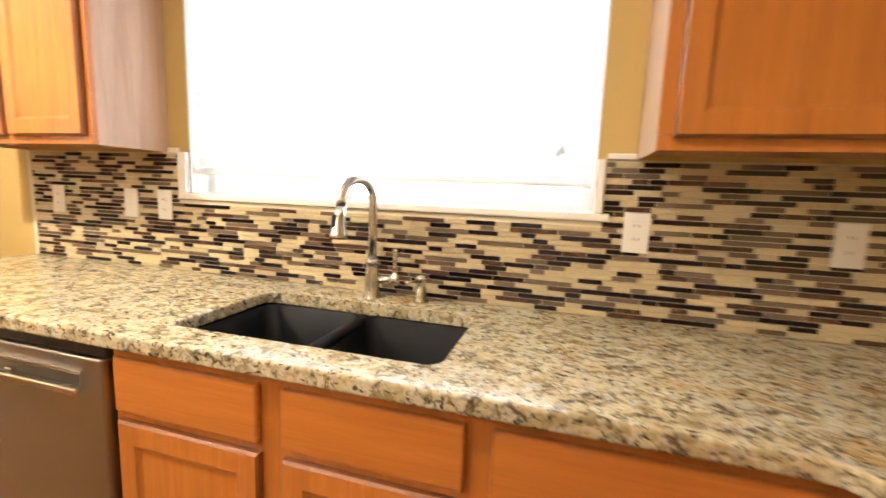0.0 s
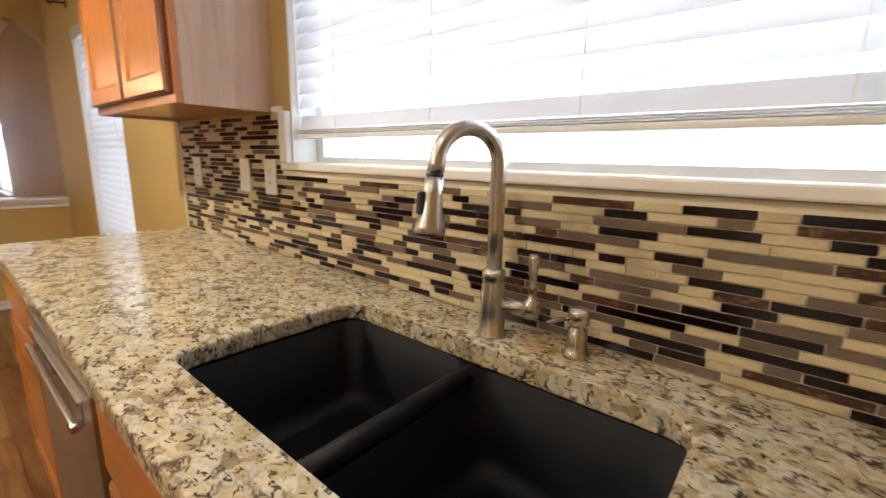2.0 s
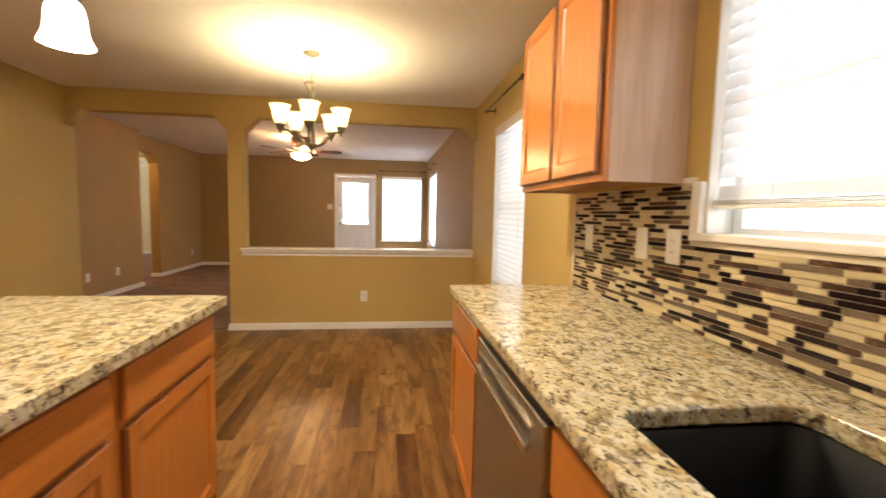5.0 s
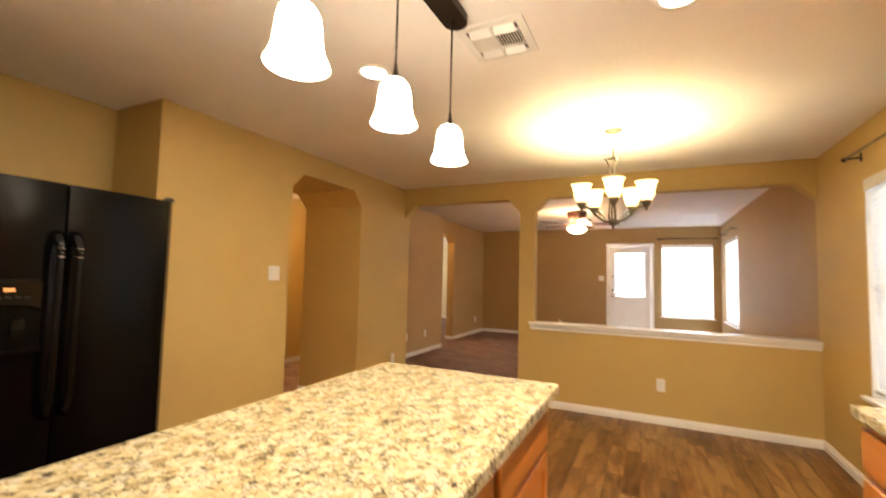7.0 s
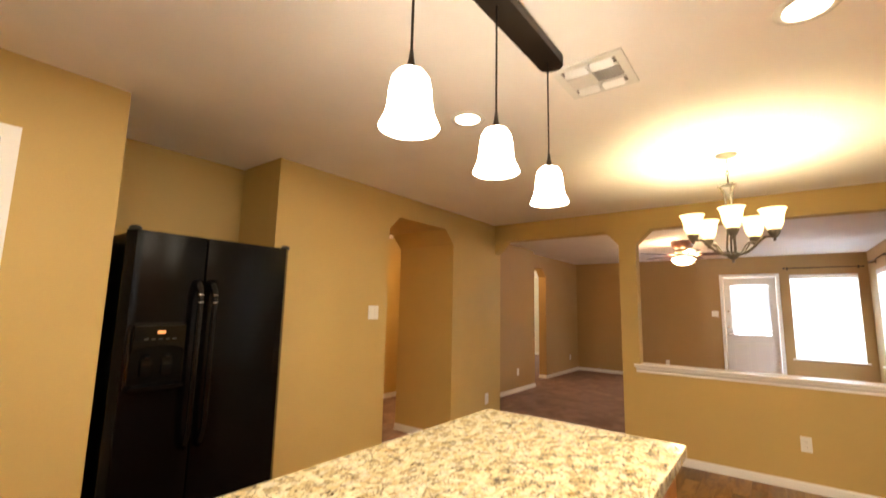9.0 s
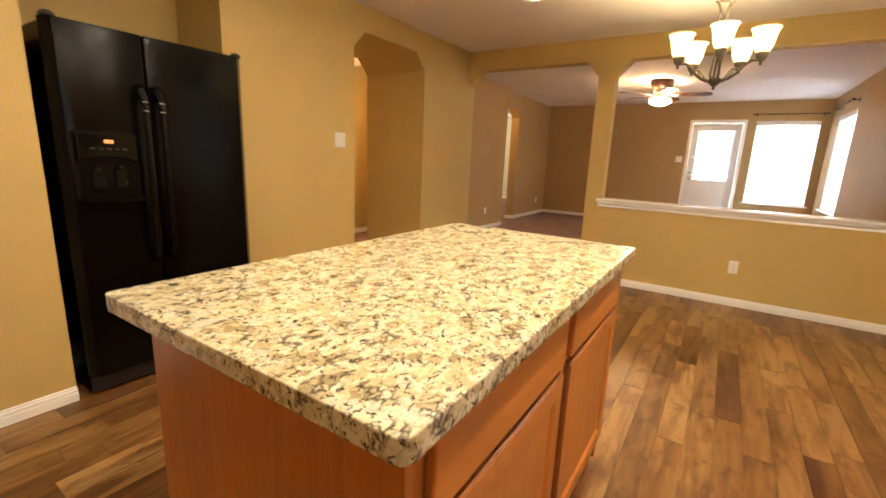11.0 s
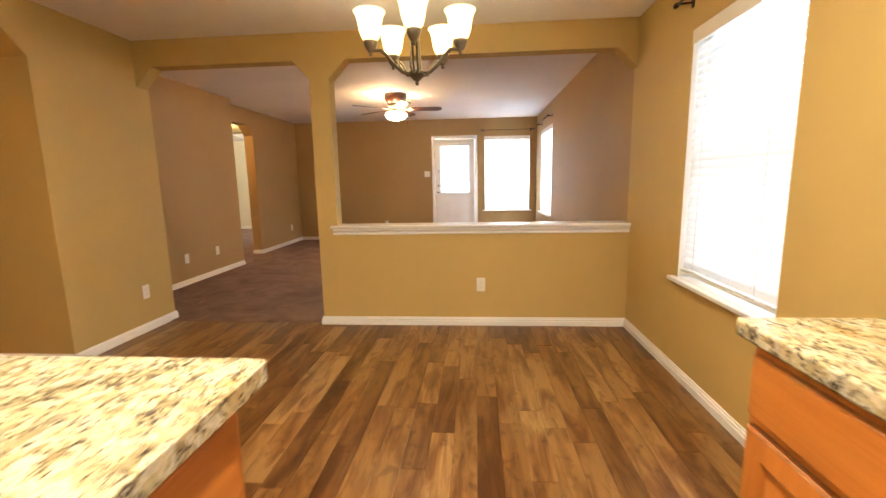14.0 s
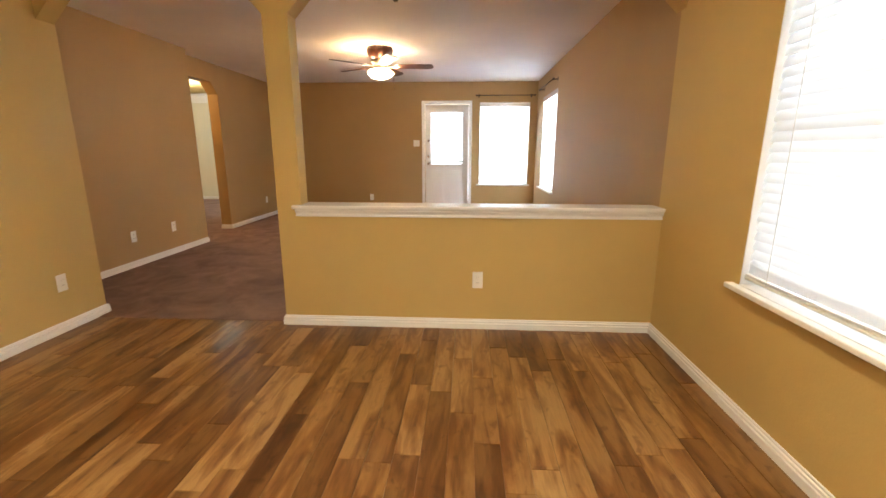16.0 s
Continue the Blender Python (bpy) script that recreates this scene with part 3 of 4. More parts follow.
# ---- far door with a blind ----
door = tagged(thing("door_1", "white half-glazed back door with a blind, closed", "door", on_wall(FAR, (D_FAR[0] + D_FAR[1]) / 2, 0, 90)), kind="structure")
DW_, DH_ = D_FAR[1] - D_FAR[0] - 0.01, 2.075
leaf = holed("x", -DW_ / 2, DW_ / 2, 0.05, 0.09, 0.012, DH_, [(-0.29, 0.29, 0.98, 1.95)])
part("leaf", leaf, M_WHITE, door)
for px in (-0.17, 0.17):
    p = bmesh.new()
    box(p, px - 0.12, px + 0.12, 0.044, 0.05, 0.2, 0.86, bev=0.005)
    box(p, px - 0.085, px + 0.085, 0.040, 0.044, 0.24, 0.82, bev=0.003)
    part("panel", p, M_WHITE, door)
lf = bmesh.new()
for a in ((-0.32, -0.29, 0.95, 1.98), (0.29, 0.32, 0.95, 1.98), (-0.29, 0.29, 0.95, 0.98), (-0.29, 0.29, 1.95, 1.98)):
    box(lf, a[0], a[1], 0.036, 0.05, a[2], a[3])
part("glazing_bead", lf, M_WHITE, door)
part("pane", B(-0.29, 0.29, 0.068, 0.072, 0.98, 1.95), M_GLASS, door).visible_shadow = False
for z, n in ((1.42, "deadbolt"), (1.12, "deadbolt"), (0.99, "knob")):
    part(n, capped([(0.026, 0), (0.026, 0.01), (0.014, 0.014), (0.014, 0.03), (0.026, 0.04), (0.024, 0.058)] if n == "knob" else [(0.026, 0), (0.024, 0.014), (0.01, 0.022)], 16),
         M_NICKEL, door, at=pose(-DW_ / 2 + 0.06, 0.05, z, 90, 0, 0))
cs = bmesh.new()
for a in ((-DW_ / 2 - 0.06, -DW_ / 2 - 0.005, 0, 2.14), (DW_ / 2 + 0.005, DW_ / 2 + 0.06, 0, 2.14), (-DW_ / 2 - 0.005, DW_ / 2 + 0.005, 2.085, 2.14)):
    box(cs, a[0], a[1], -0.018, -0.001, a[2], a[3])
part("casing", cs, M_WHITE, door)
db = blind("white slatted blind on the back door, lit from behind", 0.62, 1.06, 0.04, 62, 0.05)
db.matrix_basis = on_wall(FAR, (D_FAR[0] + D_FAR[1]) / 2, 2.0, 90) @ pose(0, 0.0, 0)
window_light((FAR - 0.25, (D_FAR[0] + D_FAR[1]) / 2, 1.46), 0.6, 1.0, (1, 0, 0), 10)

# pantry door beside the fridge
pd = tagged(thing("door_2", "white panelled door with white casing beside the fridge", "door", on_wall(-0.49, -1.735, 0, 180)), kind="structure")
part("leaf", B(-0.38, 0.38, 0.03, 0.065, 0.01, 2.03), M_WHITE, pd)
for px in (-0.17, 0.17):
    for z0, z1 in ((0.2, 0.85), (1.0, 1.88)):
        part("panel", B(px - 0.12, px + 0.12, 0.023, 0.03, z0, z1, bev=0.005), M_WHITE, pd)
cs = bmesh.new()
for a in ((-0.45, -0.392, 0, 2.095), (0.392, 0.45, 0, 2.095), (-0.392, 0.392, 2.037, 2.095)):
    box(cs, a[0], a[1], -0.018, -0.001, a[2], a[3])
part("casing", cs, M_WHITE, pd)
part("knob", capped([(0.026, 0), (0.026, 0.01), (0.012, 0.014), (0.012, 0.03), (0.027, 0.042), (0.022, 0.06)], 16), M_NICKEL, pd, at=pose(0.32, 0.03, 0.95, 90, 0, 0))


# ---- cabinets ----
def panel_door(w, h, parent, x, y, z, name="door", material=None, stile=0.055):
    """A framed door with a sunk panel; lower left corner at x, z; face towards -y at y."""
    t = 0.02
    bm = bmesh.new()
    # outer ring, sloped inner edge, sunk panel
    o = [(0, 0), (w, 0), (w, h), (0, h)]
    i1 = [(stile, stile), (w - stile, stile), (w - stile, h - stile), (stile, h - stile)]
    s2 = stile + 0.012
    i2 = [(s2, s2), (w - s2, s2), (w - s2, h - s2), (s2, h - s2)]
    e = 0.006
    o2 = [(e, e), (w - e, e), (w - e, h - e), (e, h - e)]
    loops = [[bm.verts.new((px, d, pz)) for px, pz in ring] for ring, d in ((o, t), (o, e), (o2, 0.0), (i1, 0.0), (i2, 0.008))]
    for a, b in zip(loops, loops[1:]):
        for k in range(4):
            bm.faces.new((a[k], a[(k + 1) % 4], b[(k + 1) % 4], b[k]))
    glaze = [f for f in bm.faces][:8]
    bm.faces.new(loops[-1])
    bm.faces.new(loops[0][::-1])
    for f in glaze:
        f.material_index = 1
    ob = part(name, bm, material or M_OAK, parent, at=pose(x, y, z))
    ob.data.materials.append(M_GLAZE)
    return ob


def slab(w, h, parent, x, y, z, name="drawer_front"):
    return part(name, B(0, w, 0, 0.02, 0, h, bev=0.006, seg=3), M_OAK_H, parent, at=pose(x, y, z))


def base_cabinet(x0, x1, depth, fronts, label, at, group="base cabinets", toe=True, low=0.872):
    """Face at y = 0, body behind it. fronts: (kind, x0, x1, z0, z1)."""
    c = thing("base_cabinet", label, "cabinet", at, group)
    part("body", B(x0, x1, 0.0, depth, 0.10, low), M_OAK, c)
    if low < 0.87:
        part("face_frame", B(x0, x1, 0.0, 0.019, low, 0.872), M_OAK, c)
    if toe:
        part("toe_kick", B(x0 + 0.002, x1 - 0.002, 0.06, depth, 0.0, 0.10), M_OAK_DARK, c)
    for kind, a, b, z0, z1 in fronts:
        (panel_door if kind == "door" else slab)(b - a, z1 - z0, c, a, -0.0205, z0)
    return c


FY = 1.485
base_cabinet(-2.685, -2.095, N - FY, [("drawer", -2.665, -2.115, 0.71, 0.85), ("door", -2.665, -2.115, 0.125, 0.685)],
             "honey oak base cabinet with one drawer and one door", pose(0, FY, 0))
base_cabinet(-1.41, 0.12, N - FY, [("drawer", -1.39, -0.975, 0.71, 0.85), ("door", -1.39, -0.975, 0.125, 0.685), ("drawer", -0.915, -0.511, 0.71, 0.85),
             ("door", -0.915, -0.511, 0.125, 0.685), ("drawer", -0.46, 0.06, 0.71, 0.85), ("door", -0.46, 0.06, 0.125, 0.685)],
             "honey oak sink base cabinet with drawer fronts and panelled doors", pose(0, FY, 0), low=0.64)
base_cabinet(-1.47, -0.62, 0.62, [("drawer", -1.40, -1.08, 0.71, 0.85), ("door", -1.40, -1.08, 0.125, 0.685), ("drawer", -1.03, -0.66, 0.71, 0.85), ("door", -1.03, -0.66, 0.125, 0.685)],
             "honey oak base cabinet on the return of the counter", pose(0.121, 0, 0, 0, 0, -90) )

# dishwasher
dw = thing("dishwasher", "stainless steel dishwasher with a bar handle under the granite counter", "dishwasher", pose(-1.7525, FY - 0.012, 0))
part("body", B(-0.335, 0.335, 0.035, 0.6, 0.09, 0.86), M_BLACKP, dw)
part("door", B(-0.33, 0.33, -0.01, 0.032, 0.11, 0.835, bev=0.006, seg=3), M_STEEL, dw)
part("control_strip", B(-0.33, 0.33, 0.0, 0.033, 0.838, 0.868, bev=0.002), M_BLACKP, dw)
# flat darker plate: the shade inside the handle pocket, done in colour
rc = part("handle_recess_shade", B(-0.25, 0.25, -0.0115, -0.0085, 0.756, 0.793, bev=0.001), mat("shaded_steel", (0.2, 0.18, 0.16), 0.4, 1.0), dw)
hb = B(-0.265, 0.265, -0.034, -0.018, 0.740, 0.760, bev=0.005, seg=3)
for s in (-0.24, 0.24):
    box(hb, s - 0.012, s + 0.012, -0.02, -0.006, 0.742, 0.758)
part("handle", hb, M_NICKEL, dw)
part("handle_lip", B(-0.265, 0.265, -0.020, -0.009, 0.792, 0.802, bev=0.003), M_NICKEL, dw)
part("kick_plate", B(-0.33, 0.33, 0.06, 0.1, 0.0, 0.09), M_BLACKP, dw)
part("latch", B(-0.012, 0.012, -0.02, -0.01, 0.762, 0.770, bev=0.002), M_NICKEL, dw)


def rounded(x0, x1, y0, y1, r, n=5):
    pts = []
    for cx, cy, a0 in ((x1 - r, y1 - r, 0), (x0 + r, y1 - r, 90), (x0 + r, y0 + r, 180), (x1 - r, y0 + r, 270)):
        for k in range(n + 1):
            a = radians(a0 + 90 * k / n)
            pts.append((cx + r * math.cos(a), cy + r * math.sin(a)))
    return pts


def slab_with_holes(outer, holes, z0, z1):
    bm = bmesh.new()
    edges = []
    for loop in [outer] + holes:
        vs = [bm.verts.new((x, y, z1)) for x, y in loop]
        edges += [bm.edges.new((vs[i], vs[(i + 1) % len(vs)])) for i in range(len(vs))]
    bmesh.ops.triangle_fill(bm, edges=edges, use_beauty=True)
    faces = bm.faces[:]
    ex = bmesh.ops.extrude_face_region(bm, geom=faces)
    for v in [g for g in ex["geom"] if isinstance(g, bmesh.types.BMVert)]:
        v.co.z = z0
    return bm


SX0, SX1, SY0, SY1 = -1.318, -0.595, 1.558, 1.948
CT = 0.914
outer = [(-2.72, 1.462), (-2.71, 1.452)] + [(0.02, 1.452), (0.045, 1.448), (0.065, 1.435), (0.078, 1.415), (0.082, 1.39)] + [(0.082, 0.60), (E_X - 0.002, 0.60), (E_X - 0.002, N - 0.002), (-2.72, N - 0.002)]
counter = tagged(part("countertop", slab_with_holes(outer, [rounded(SX0, SX1, SY0, SY1, 0.045)], 0.874, CT), M_GRANITE),
                 "polished cream and brown granite countertop with a sink cut-out", "countertop")
soften(counter, 0.008, 3)

# sink
sink = thing("kitchen_sink", "matte black double-bowl undermount composite sink", "sink", pose(0, 0, 0))


def bowl(x0, x1, y0, y1, depth):
    bm = bmesh.new()
    top = CT - 0.042
    rings = []
    for inset, z, r in ((-0.008, top, 0.05), (0.0, top - 0.004, 0.045), (0.008, top - depth + 0.035, 0.05), (0.018, top - depth + 0.012, 0.05), (0.04, top - depth, 0.04)):
        rings.append([bm.verts.new((x, y, z)) for x, y in rounded(x0 + inset, x1 - inset, y0 + inset, y1 - inset, r)])
    for a, b in zip(rings, rings[1:]):
        n = len(a)
        for i in range(n):
            bm.faces.new((a[i], a[(i + 1) % n], b[(i + 1) % n], b[i])).smooth = True
    bm.faces.new(rings[-1])
    return bm


MIDX = -0.962
for x0, x1 in ((SX0 - 0.004, MIDX - 0.014), (MIDX + 0.014, SX1 + 0.004)):
    b = part("bowl", bowl(x0, x1, SY0 - 0.004, SY1 + 0.004, 0.20), M_SINK, sink)
    md = b.modifiers.new("wall", "SOLIDIFY")
    md.thickness, md.offset = 0.006, 1.0
    cxx = (x0 + x1) / 2
    dr = lathe([(0.001, 0.004), (0.03, 0.0045), (0.034, 0.010), (0.046, 0.012), (0.055, 0.006), (0.055, 0.0)], 28)
    part("drain", dr, M_NICKEL, sink, "brushed nickel strainer", pose(cxx, 1.83, CT - 0.242 + 0.001))
div = tube([(MIDX, SY0 - 0.006, CT - 0.058), (MIDX, SY1 + 0.006, CT - 0.058)], 0.019, 14)
part("divider", div, M_SINK, sink)

# faucet: turned base, tall riser, arc towards the room, pull-down head
fx, fy = -0.962, 2.005
faucet = thing("faucet", "brushed nickel gooseneck pull-down faucet", "faucet", pose(fx, fy, CT, 0, 0, -22))
part("base", capped([(0.030, 0), (0.030, 0.005), (0.0255, 0.011), (0.0245, 0.05), (0.0215, 0.105), (0.020, 0.112), (0.0225, 0.118), (0.0225, 0.128), (0.017, 0.134)], 28), M_NICKEL, faucet)
R = 0.063
arc = [(0, 0, 0.13), (0, 0, 0.22), (0, 0, 0.32)] + [(0, -R + R * math.cos(a), 0.325 + R * math.sin(a)) for a in [math.pi * k / 16 for k in range(1, 16)]] + [(0, -2 * R, 0.325), (0, -2 * R - 0.004, 0.31)]
part("spout", tube(arc, 0.0145, 18), M_NICKEL, faucet)
part("collar", capped([(0.0155, 0), (0.0155, 0.006)], 20), M_BLACKP, faucet, at=pose(0, -2 * R - 0.004, 0.305))
head = capped([(0.0265, -0.098), (0.028, -0.093), (0.0265, -0.084), (0.0205, -0.06), (0.017, -0.028), (0.0155, 0.0)], 24)
hd = part("spray_head", head, M_NICKEL, faucet, at=pose(0, -2 * R - 0.005, 0.305, -5))
part("spray_button", B(-0.007, 0.007, -0.027, -0.014, -0.065, -0.025, bev=0.005, seg=3), M_RUBBER, hd, "dark rubber spray button")
va = radians(44)
vx, vy = math.cos(va), math.sin(va)
stub = tube([(r * vx, r * vy, 0.062) for r in (0.012, 0.045, 0.068)], 0.014, 16, radii=[0.0135, 0.0135, 0.015])
part("valve", stub, M_NICKEL, faucet)
lev = capped([(0.0165, -0.016), (0.0175, 0.0), (0.0165, 0.014), (0.008, 0.022), (0.007, 0.034), (0.0095, 0.040), (0.0075, 0.046), (0.008, 0.06), (0.0105, 0.098), (0.009, 0.104)], 18)
part("lever", lev, M_NICKEL, faucet, at=pose(0.074 * vx, 0.074 * vy, 0.062))

soap = thing("soap_dispenser", "brushed nickel soap dispenser on the countertop", "soap dispenser", pose(-0.80, 2.03, CT, 0, 0, -30))
part("body", capped([(0.025, 0), (0.025, 0.005), (0.0205, 0.011), (0.0175, 0.022), (0.017, 0.050), (0.0135, 0.053), (0.0135, 0.057), (0.019, 0.060), (0.0195, 0.080), (0.017, 0.086), (0.008, 0.089)], 24), M_NICKEL, soap)
part("nozzle", tube([(0, -0.012, 0.071), (0, -0.045, 0.071), (0, -0.066, 0.067)], 0.0042, 10), M_NICKEL, soap)


# ---- wall cabinets ----
def wall_cabinet(x0, x1, y0, z0, z1, doors, label):
    c = thing("wall_cabinet", label, "cabinet", group="wall cabinets")
    part("body", B(x0 + 0.006, x1 - 0.006, y0 + 0.02, N - 0.002, z0 + 0.012, z1), M_OAK, c)
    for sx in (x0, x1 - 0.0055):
        part("side_panel", B(sx, sx + 0.0055, y0 + 0.019, N - 0.002, z0, z1), M_OAK_SIDE, c, "oak side panel, paled as if lit")
    ff = bmesh.new()
    box(ff, x0, x1, y0, y0 + 0.0185, z0, z0 + 0.035, bev=0.002)
    box(ff, x0, x1, y0, y0 + 0.0185, z1 - 0.035, z1, bev=0.002)
    xs = [x0] + [(a[1] + b[0]) / 2 - 0.016 for a, b in zip(doors, doors[1:])] + [x1 - 0.032]
    for a in xs:
        box(ff, a, a + 0.032, y0 + 0.0005, y0 + 0.018, z0 + 0.0355, z1 - 0.0355)
    part("face_frame", ff, M_OAK, c)
    for a, b in doors:
        panel_door(b - a, z1 - z0 - 0.045, c, a, y0 - 0.0205, z0 + 0.028, stile=0.052)
    return c


wall_cabinet(-2.705, -1.895, 1.812, 1.385, 2.13, [(-2.69, -2.305), (-2.281, -1.915)], "honey oak two-door wall cabinet with sides paled as if lit")
wall_cabinet(-0.180, E_X - 0.003, 1.812, 1.385, 2.13, [(-0.150, 0.28), (0.305, E_X - 0.02)], "honey oak wall cabinet with wide doors beside the window")

# ---- island ----
isl = thing("island_cabinet", "honey oak kitchen island with drawers and panelled doors", "kitchen island", pose(0, 0, 0))
part("body", B(-2.40, -1.09, -0.27, 0.44, 0.10, 0.872), M_OAK, isl)
part("end_panel", B(-1.089, -1.080, -0.275, 0.441, 0.0, 0.872), M_OAK, isl)
part("end_panel", B(-2.41, -2.401, -0.275, 0.441, 0.0, 0.872), M_OAK, isl)
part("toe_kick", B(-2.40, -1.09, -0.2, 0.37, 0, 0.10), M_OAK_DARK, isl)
for a, b in ((-1.735, -1.125), (-2.375, -1.79)):
    d = slab(b - a, 0.145, isl, b, 0.4605, 0.705)
    d.matrix_basis = pose(b, 0.4605, 0.705, 0, 0, 180)
    d = panel_door(b - a, 0.56, isl, 0, 0, 0)
    d.matrix_basis = pose(b, 0.4605, 0.125, 0, 0, 180)
top = tagged(part("countertop", slab_with_holes(rounded(-2.455, -1.018, -0.333, 0.488, 0.02, 3), [], 0.876, CT), M_GRANITE), "polished cream and brown granite slab on the island", "countertop")
soften(top, 0.007, 3)

# ---- fridge ----
fr = thing("fridge", "glossy black side-by-side refrigerator with a water dispenser", "refrigerator", pose(-1.79, -1.655, 0, 0, 0, 180))
# local: front towards -y, x to the viewer's right when facing it
FW, FH = 0.44, 1.725
part("cabinet", B(-FW + 0.006, FW - 0.006, 0.07, 0.78, 0.02, FH - 0.012, bev=0.006), M_FRIDGE, fr)
part("grille", B(-FW + 0.01, FW - 0.01, 0.05, 0.069, 0.015, 0.10, bev=0.004), M_BLACKP, fr)


def fridge_door(x0, x1, outer_left):
    """A door with a rolled outer edge and a slightly bowed face."""
    pts = []
    n = 12
    for k in range(n + 1):
        u = k / n
        x = x0 + (x1 - x0) * u
        e = u if outer_left else 1 - u
        y = 0.010 - 0.006 * math.sin(math.pi * u)
        if e < 0.12:
            y += 0.045 * (1 - math.sqrt(max(0.0, 1 - (1 - e / 0.12) ** 2)))
        pts.append((x, y))
    pts += [(x1, 0.066), (x0, 0.066)]
    return pts


MID = -0.078
for x0, x1, left in ((-FW, MID - 0.004, True), (MID + 0.004, FW, False)):
    bm = extrude_poly(fridge_door(x0, x1, left), "z", 0.11, FH)
    d = soften(part("door", bm, M_FRIDGE, fr), 0.004)
    hx = MID - 0.036 if left else MID + 0.036
    path = [(hx, 0.004, 0.66), (hx, -0.026, 0.68), (hx, -0.048, 0.74)] + [(hx, -0.050, 0.74 + 0.065 * k) for k in range(1, 11)] + [(hx, -0.040, 1.435), (hx, -0.018, 1.465), (hx, 0.004, 1.48)]
    hd = part("handle", tube(path, 0.016, 14, radii=[0.022, 0.019] + [0.0155] * (len(path) - 5) + [0.018, 0.022, 0.026]), M_GLOSS, fr)
    for cz in (1.375, 1.415):
        part("handle_collar", capped([(0.0165, 0), (0.0185, 0.003), (0.0165, 0.006)], 16), M_NICKEL, hd, "bright handle collar", pose(hx, -0.050 + 0.25 * max(0.0, cz - 1.40), cz))
    hx2 = -FW + 0.03 if left else FW - 0.03
    part("hinge_cover", capped([(0.028, 0), (0.028, 0.012), (0.018, 0.022)], 16), M_BLACKP, fr, at=pose(hx2, 0.045, FH))
M_BAY = mat("bay_black", (0.002, 0.002, 0.002), 0.25)
bsdf(M_BAY).inputs["Specular IOR Level"].default_value = 0.1
# dispenser: a proud rim round a dark bay, an arched control fascia above it and a lipped tray below
DX0, DX1 = -0.402, -0.142
rim = slab_with_holes(rounded(DX0, DX1, 0.945, 1.275, 0.03), [rounded(DX0 + 0.016, DX1 - 0.016, 0.962, 1.262, 0.022)], 0.0, 0.007)
disp = part("dispenser", rim, M_GLOSS, fr, "gloss black water and ice dispenser", pose(0, 0.006, 0, 90))
soften(disp, 0.004)
part("bay_back", slab_with_holes(rounded(DX0 + 0.014, DX1 - 0.014, 0.96, 1.264, 0.022), [], 0.002, 0.0045), M_BAY, disp)
DM = (DX0 + DX1) / 2
arch = [(DX0 + 0.015, 1.265), (DX1 - 0.015, 1.265), (DX1 - 0.015, 1.13)] + [(DM + 0.115 * math.cos(a), 1.13 + 0.032 * math.sin(a)) for a in [math.pi * k / 12 for k in range(1, 12)]] + [(DX0 + 0.015, 1.13)]
soften(part("fascia", slab_with_holes(arch, [], 0.0035, 0.030), M_GLOSS, disp, "curved gloss control fascia"), 0.010, 3)
for sx in (-1, 1):
    part("paddle", slab_with_holes(rounded(DM + sx * 0.045 - 0.022, DM + sx * 0.045 + 0.022, 1.02, 1.11, 0.012), [], 0.004, 0.016), M_GLOSS, disp)
    part("spout", capped([(0.013, 0.0), (0.015, 0.012), (0.012, 0.022)], 14), M_GLOSS, disp, at=pose(DM + sx * 0.045, 1.122, 0.018, 90))
soften(part("drip_tray", slab_with_holes(rounded(DX0 + 0.012, DX1 - 0.012, 0.958, 0.978, 0.006), [], 0.003, 0.046), M_GLOSS, disp), 0.004)
for k in range(7):
    part("tray_slot", B(DX0 + 0.045 + 0.026 * k, DX0 + 0.057 + 0.026 * k, 0.9782, 0.9795, 0.012, 0.040), M_BAY, disp)
part("display", B(DM - 0.016, DM + 0.020, 1.222, 1.238, 0.0292, 0.0312), glow("amber_display", (1.0, 0.32, 0.09), 0.5, (0.4, 0.2, 0.08)), disp, "small amber display")
M_BUTTON = mat("dark_button", (0.006, 0.006, 0.006), 0.3)
for k in range(5):
    part("button", B(DM - 0.070 + k * 0.031, DM - 0.052 + k * 0.031, 1.194, 1.202, 0.0292, 0.0308), M_BUTTON, disp)


# ---- plates on the walls ----
def plate(kind, at, label, gang=1):
    w, h = (0.072 if gang == 1 else 0.116), 0.117
    p = thing("outlet" if kind == "outlet" else "light_switch", label, "outlet" if kind == "outlet" else "light switch", at, "wall plates")
    part("plate", B(-w / 2, w / 2, -0.007, -0.0008, -h / 2, h / 2, bev=0.0025), M_PLATE, p)
    for g in range(gang):
        gx = (g - (gang - 1) / 2) * 0.046
        if kind == "outlet":
            for s in (-1, 1):
                f = part("socket", B(gx - 0.016, gx + 0.016, -0.0085, -0.0071, s * 0.02 - 0.0135, s * 0.02 + 0.0135, bev=0.0006), M_PLATE, p)
                for sx in (-0.006, 0.006):
                    part("slot", B(gx + sx - 0.001, gx + sx + 0.001, -0.0089, -0.0086, s * 0.02 - 0.003, s * 0.02 + 0.006), M_SLOT, f)
        else:
            part("rocker", B(gx - 0.016, gx + 0.016, -0.0095, -0.0071, -0.033, 0.033, bev=0.001), M_PLATE, p)
    return p


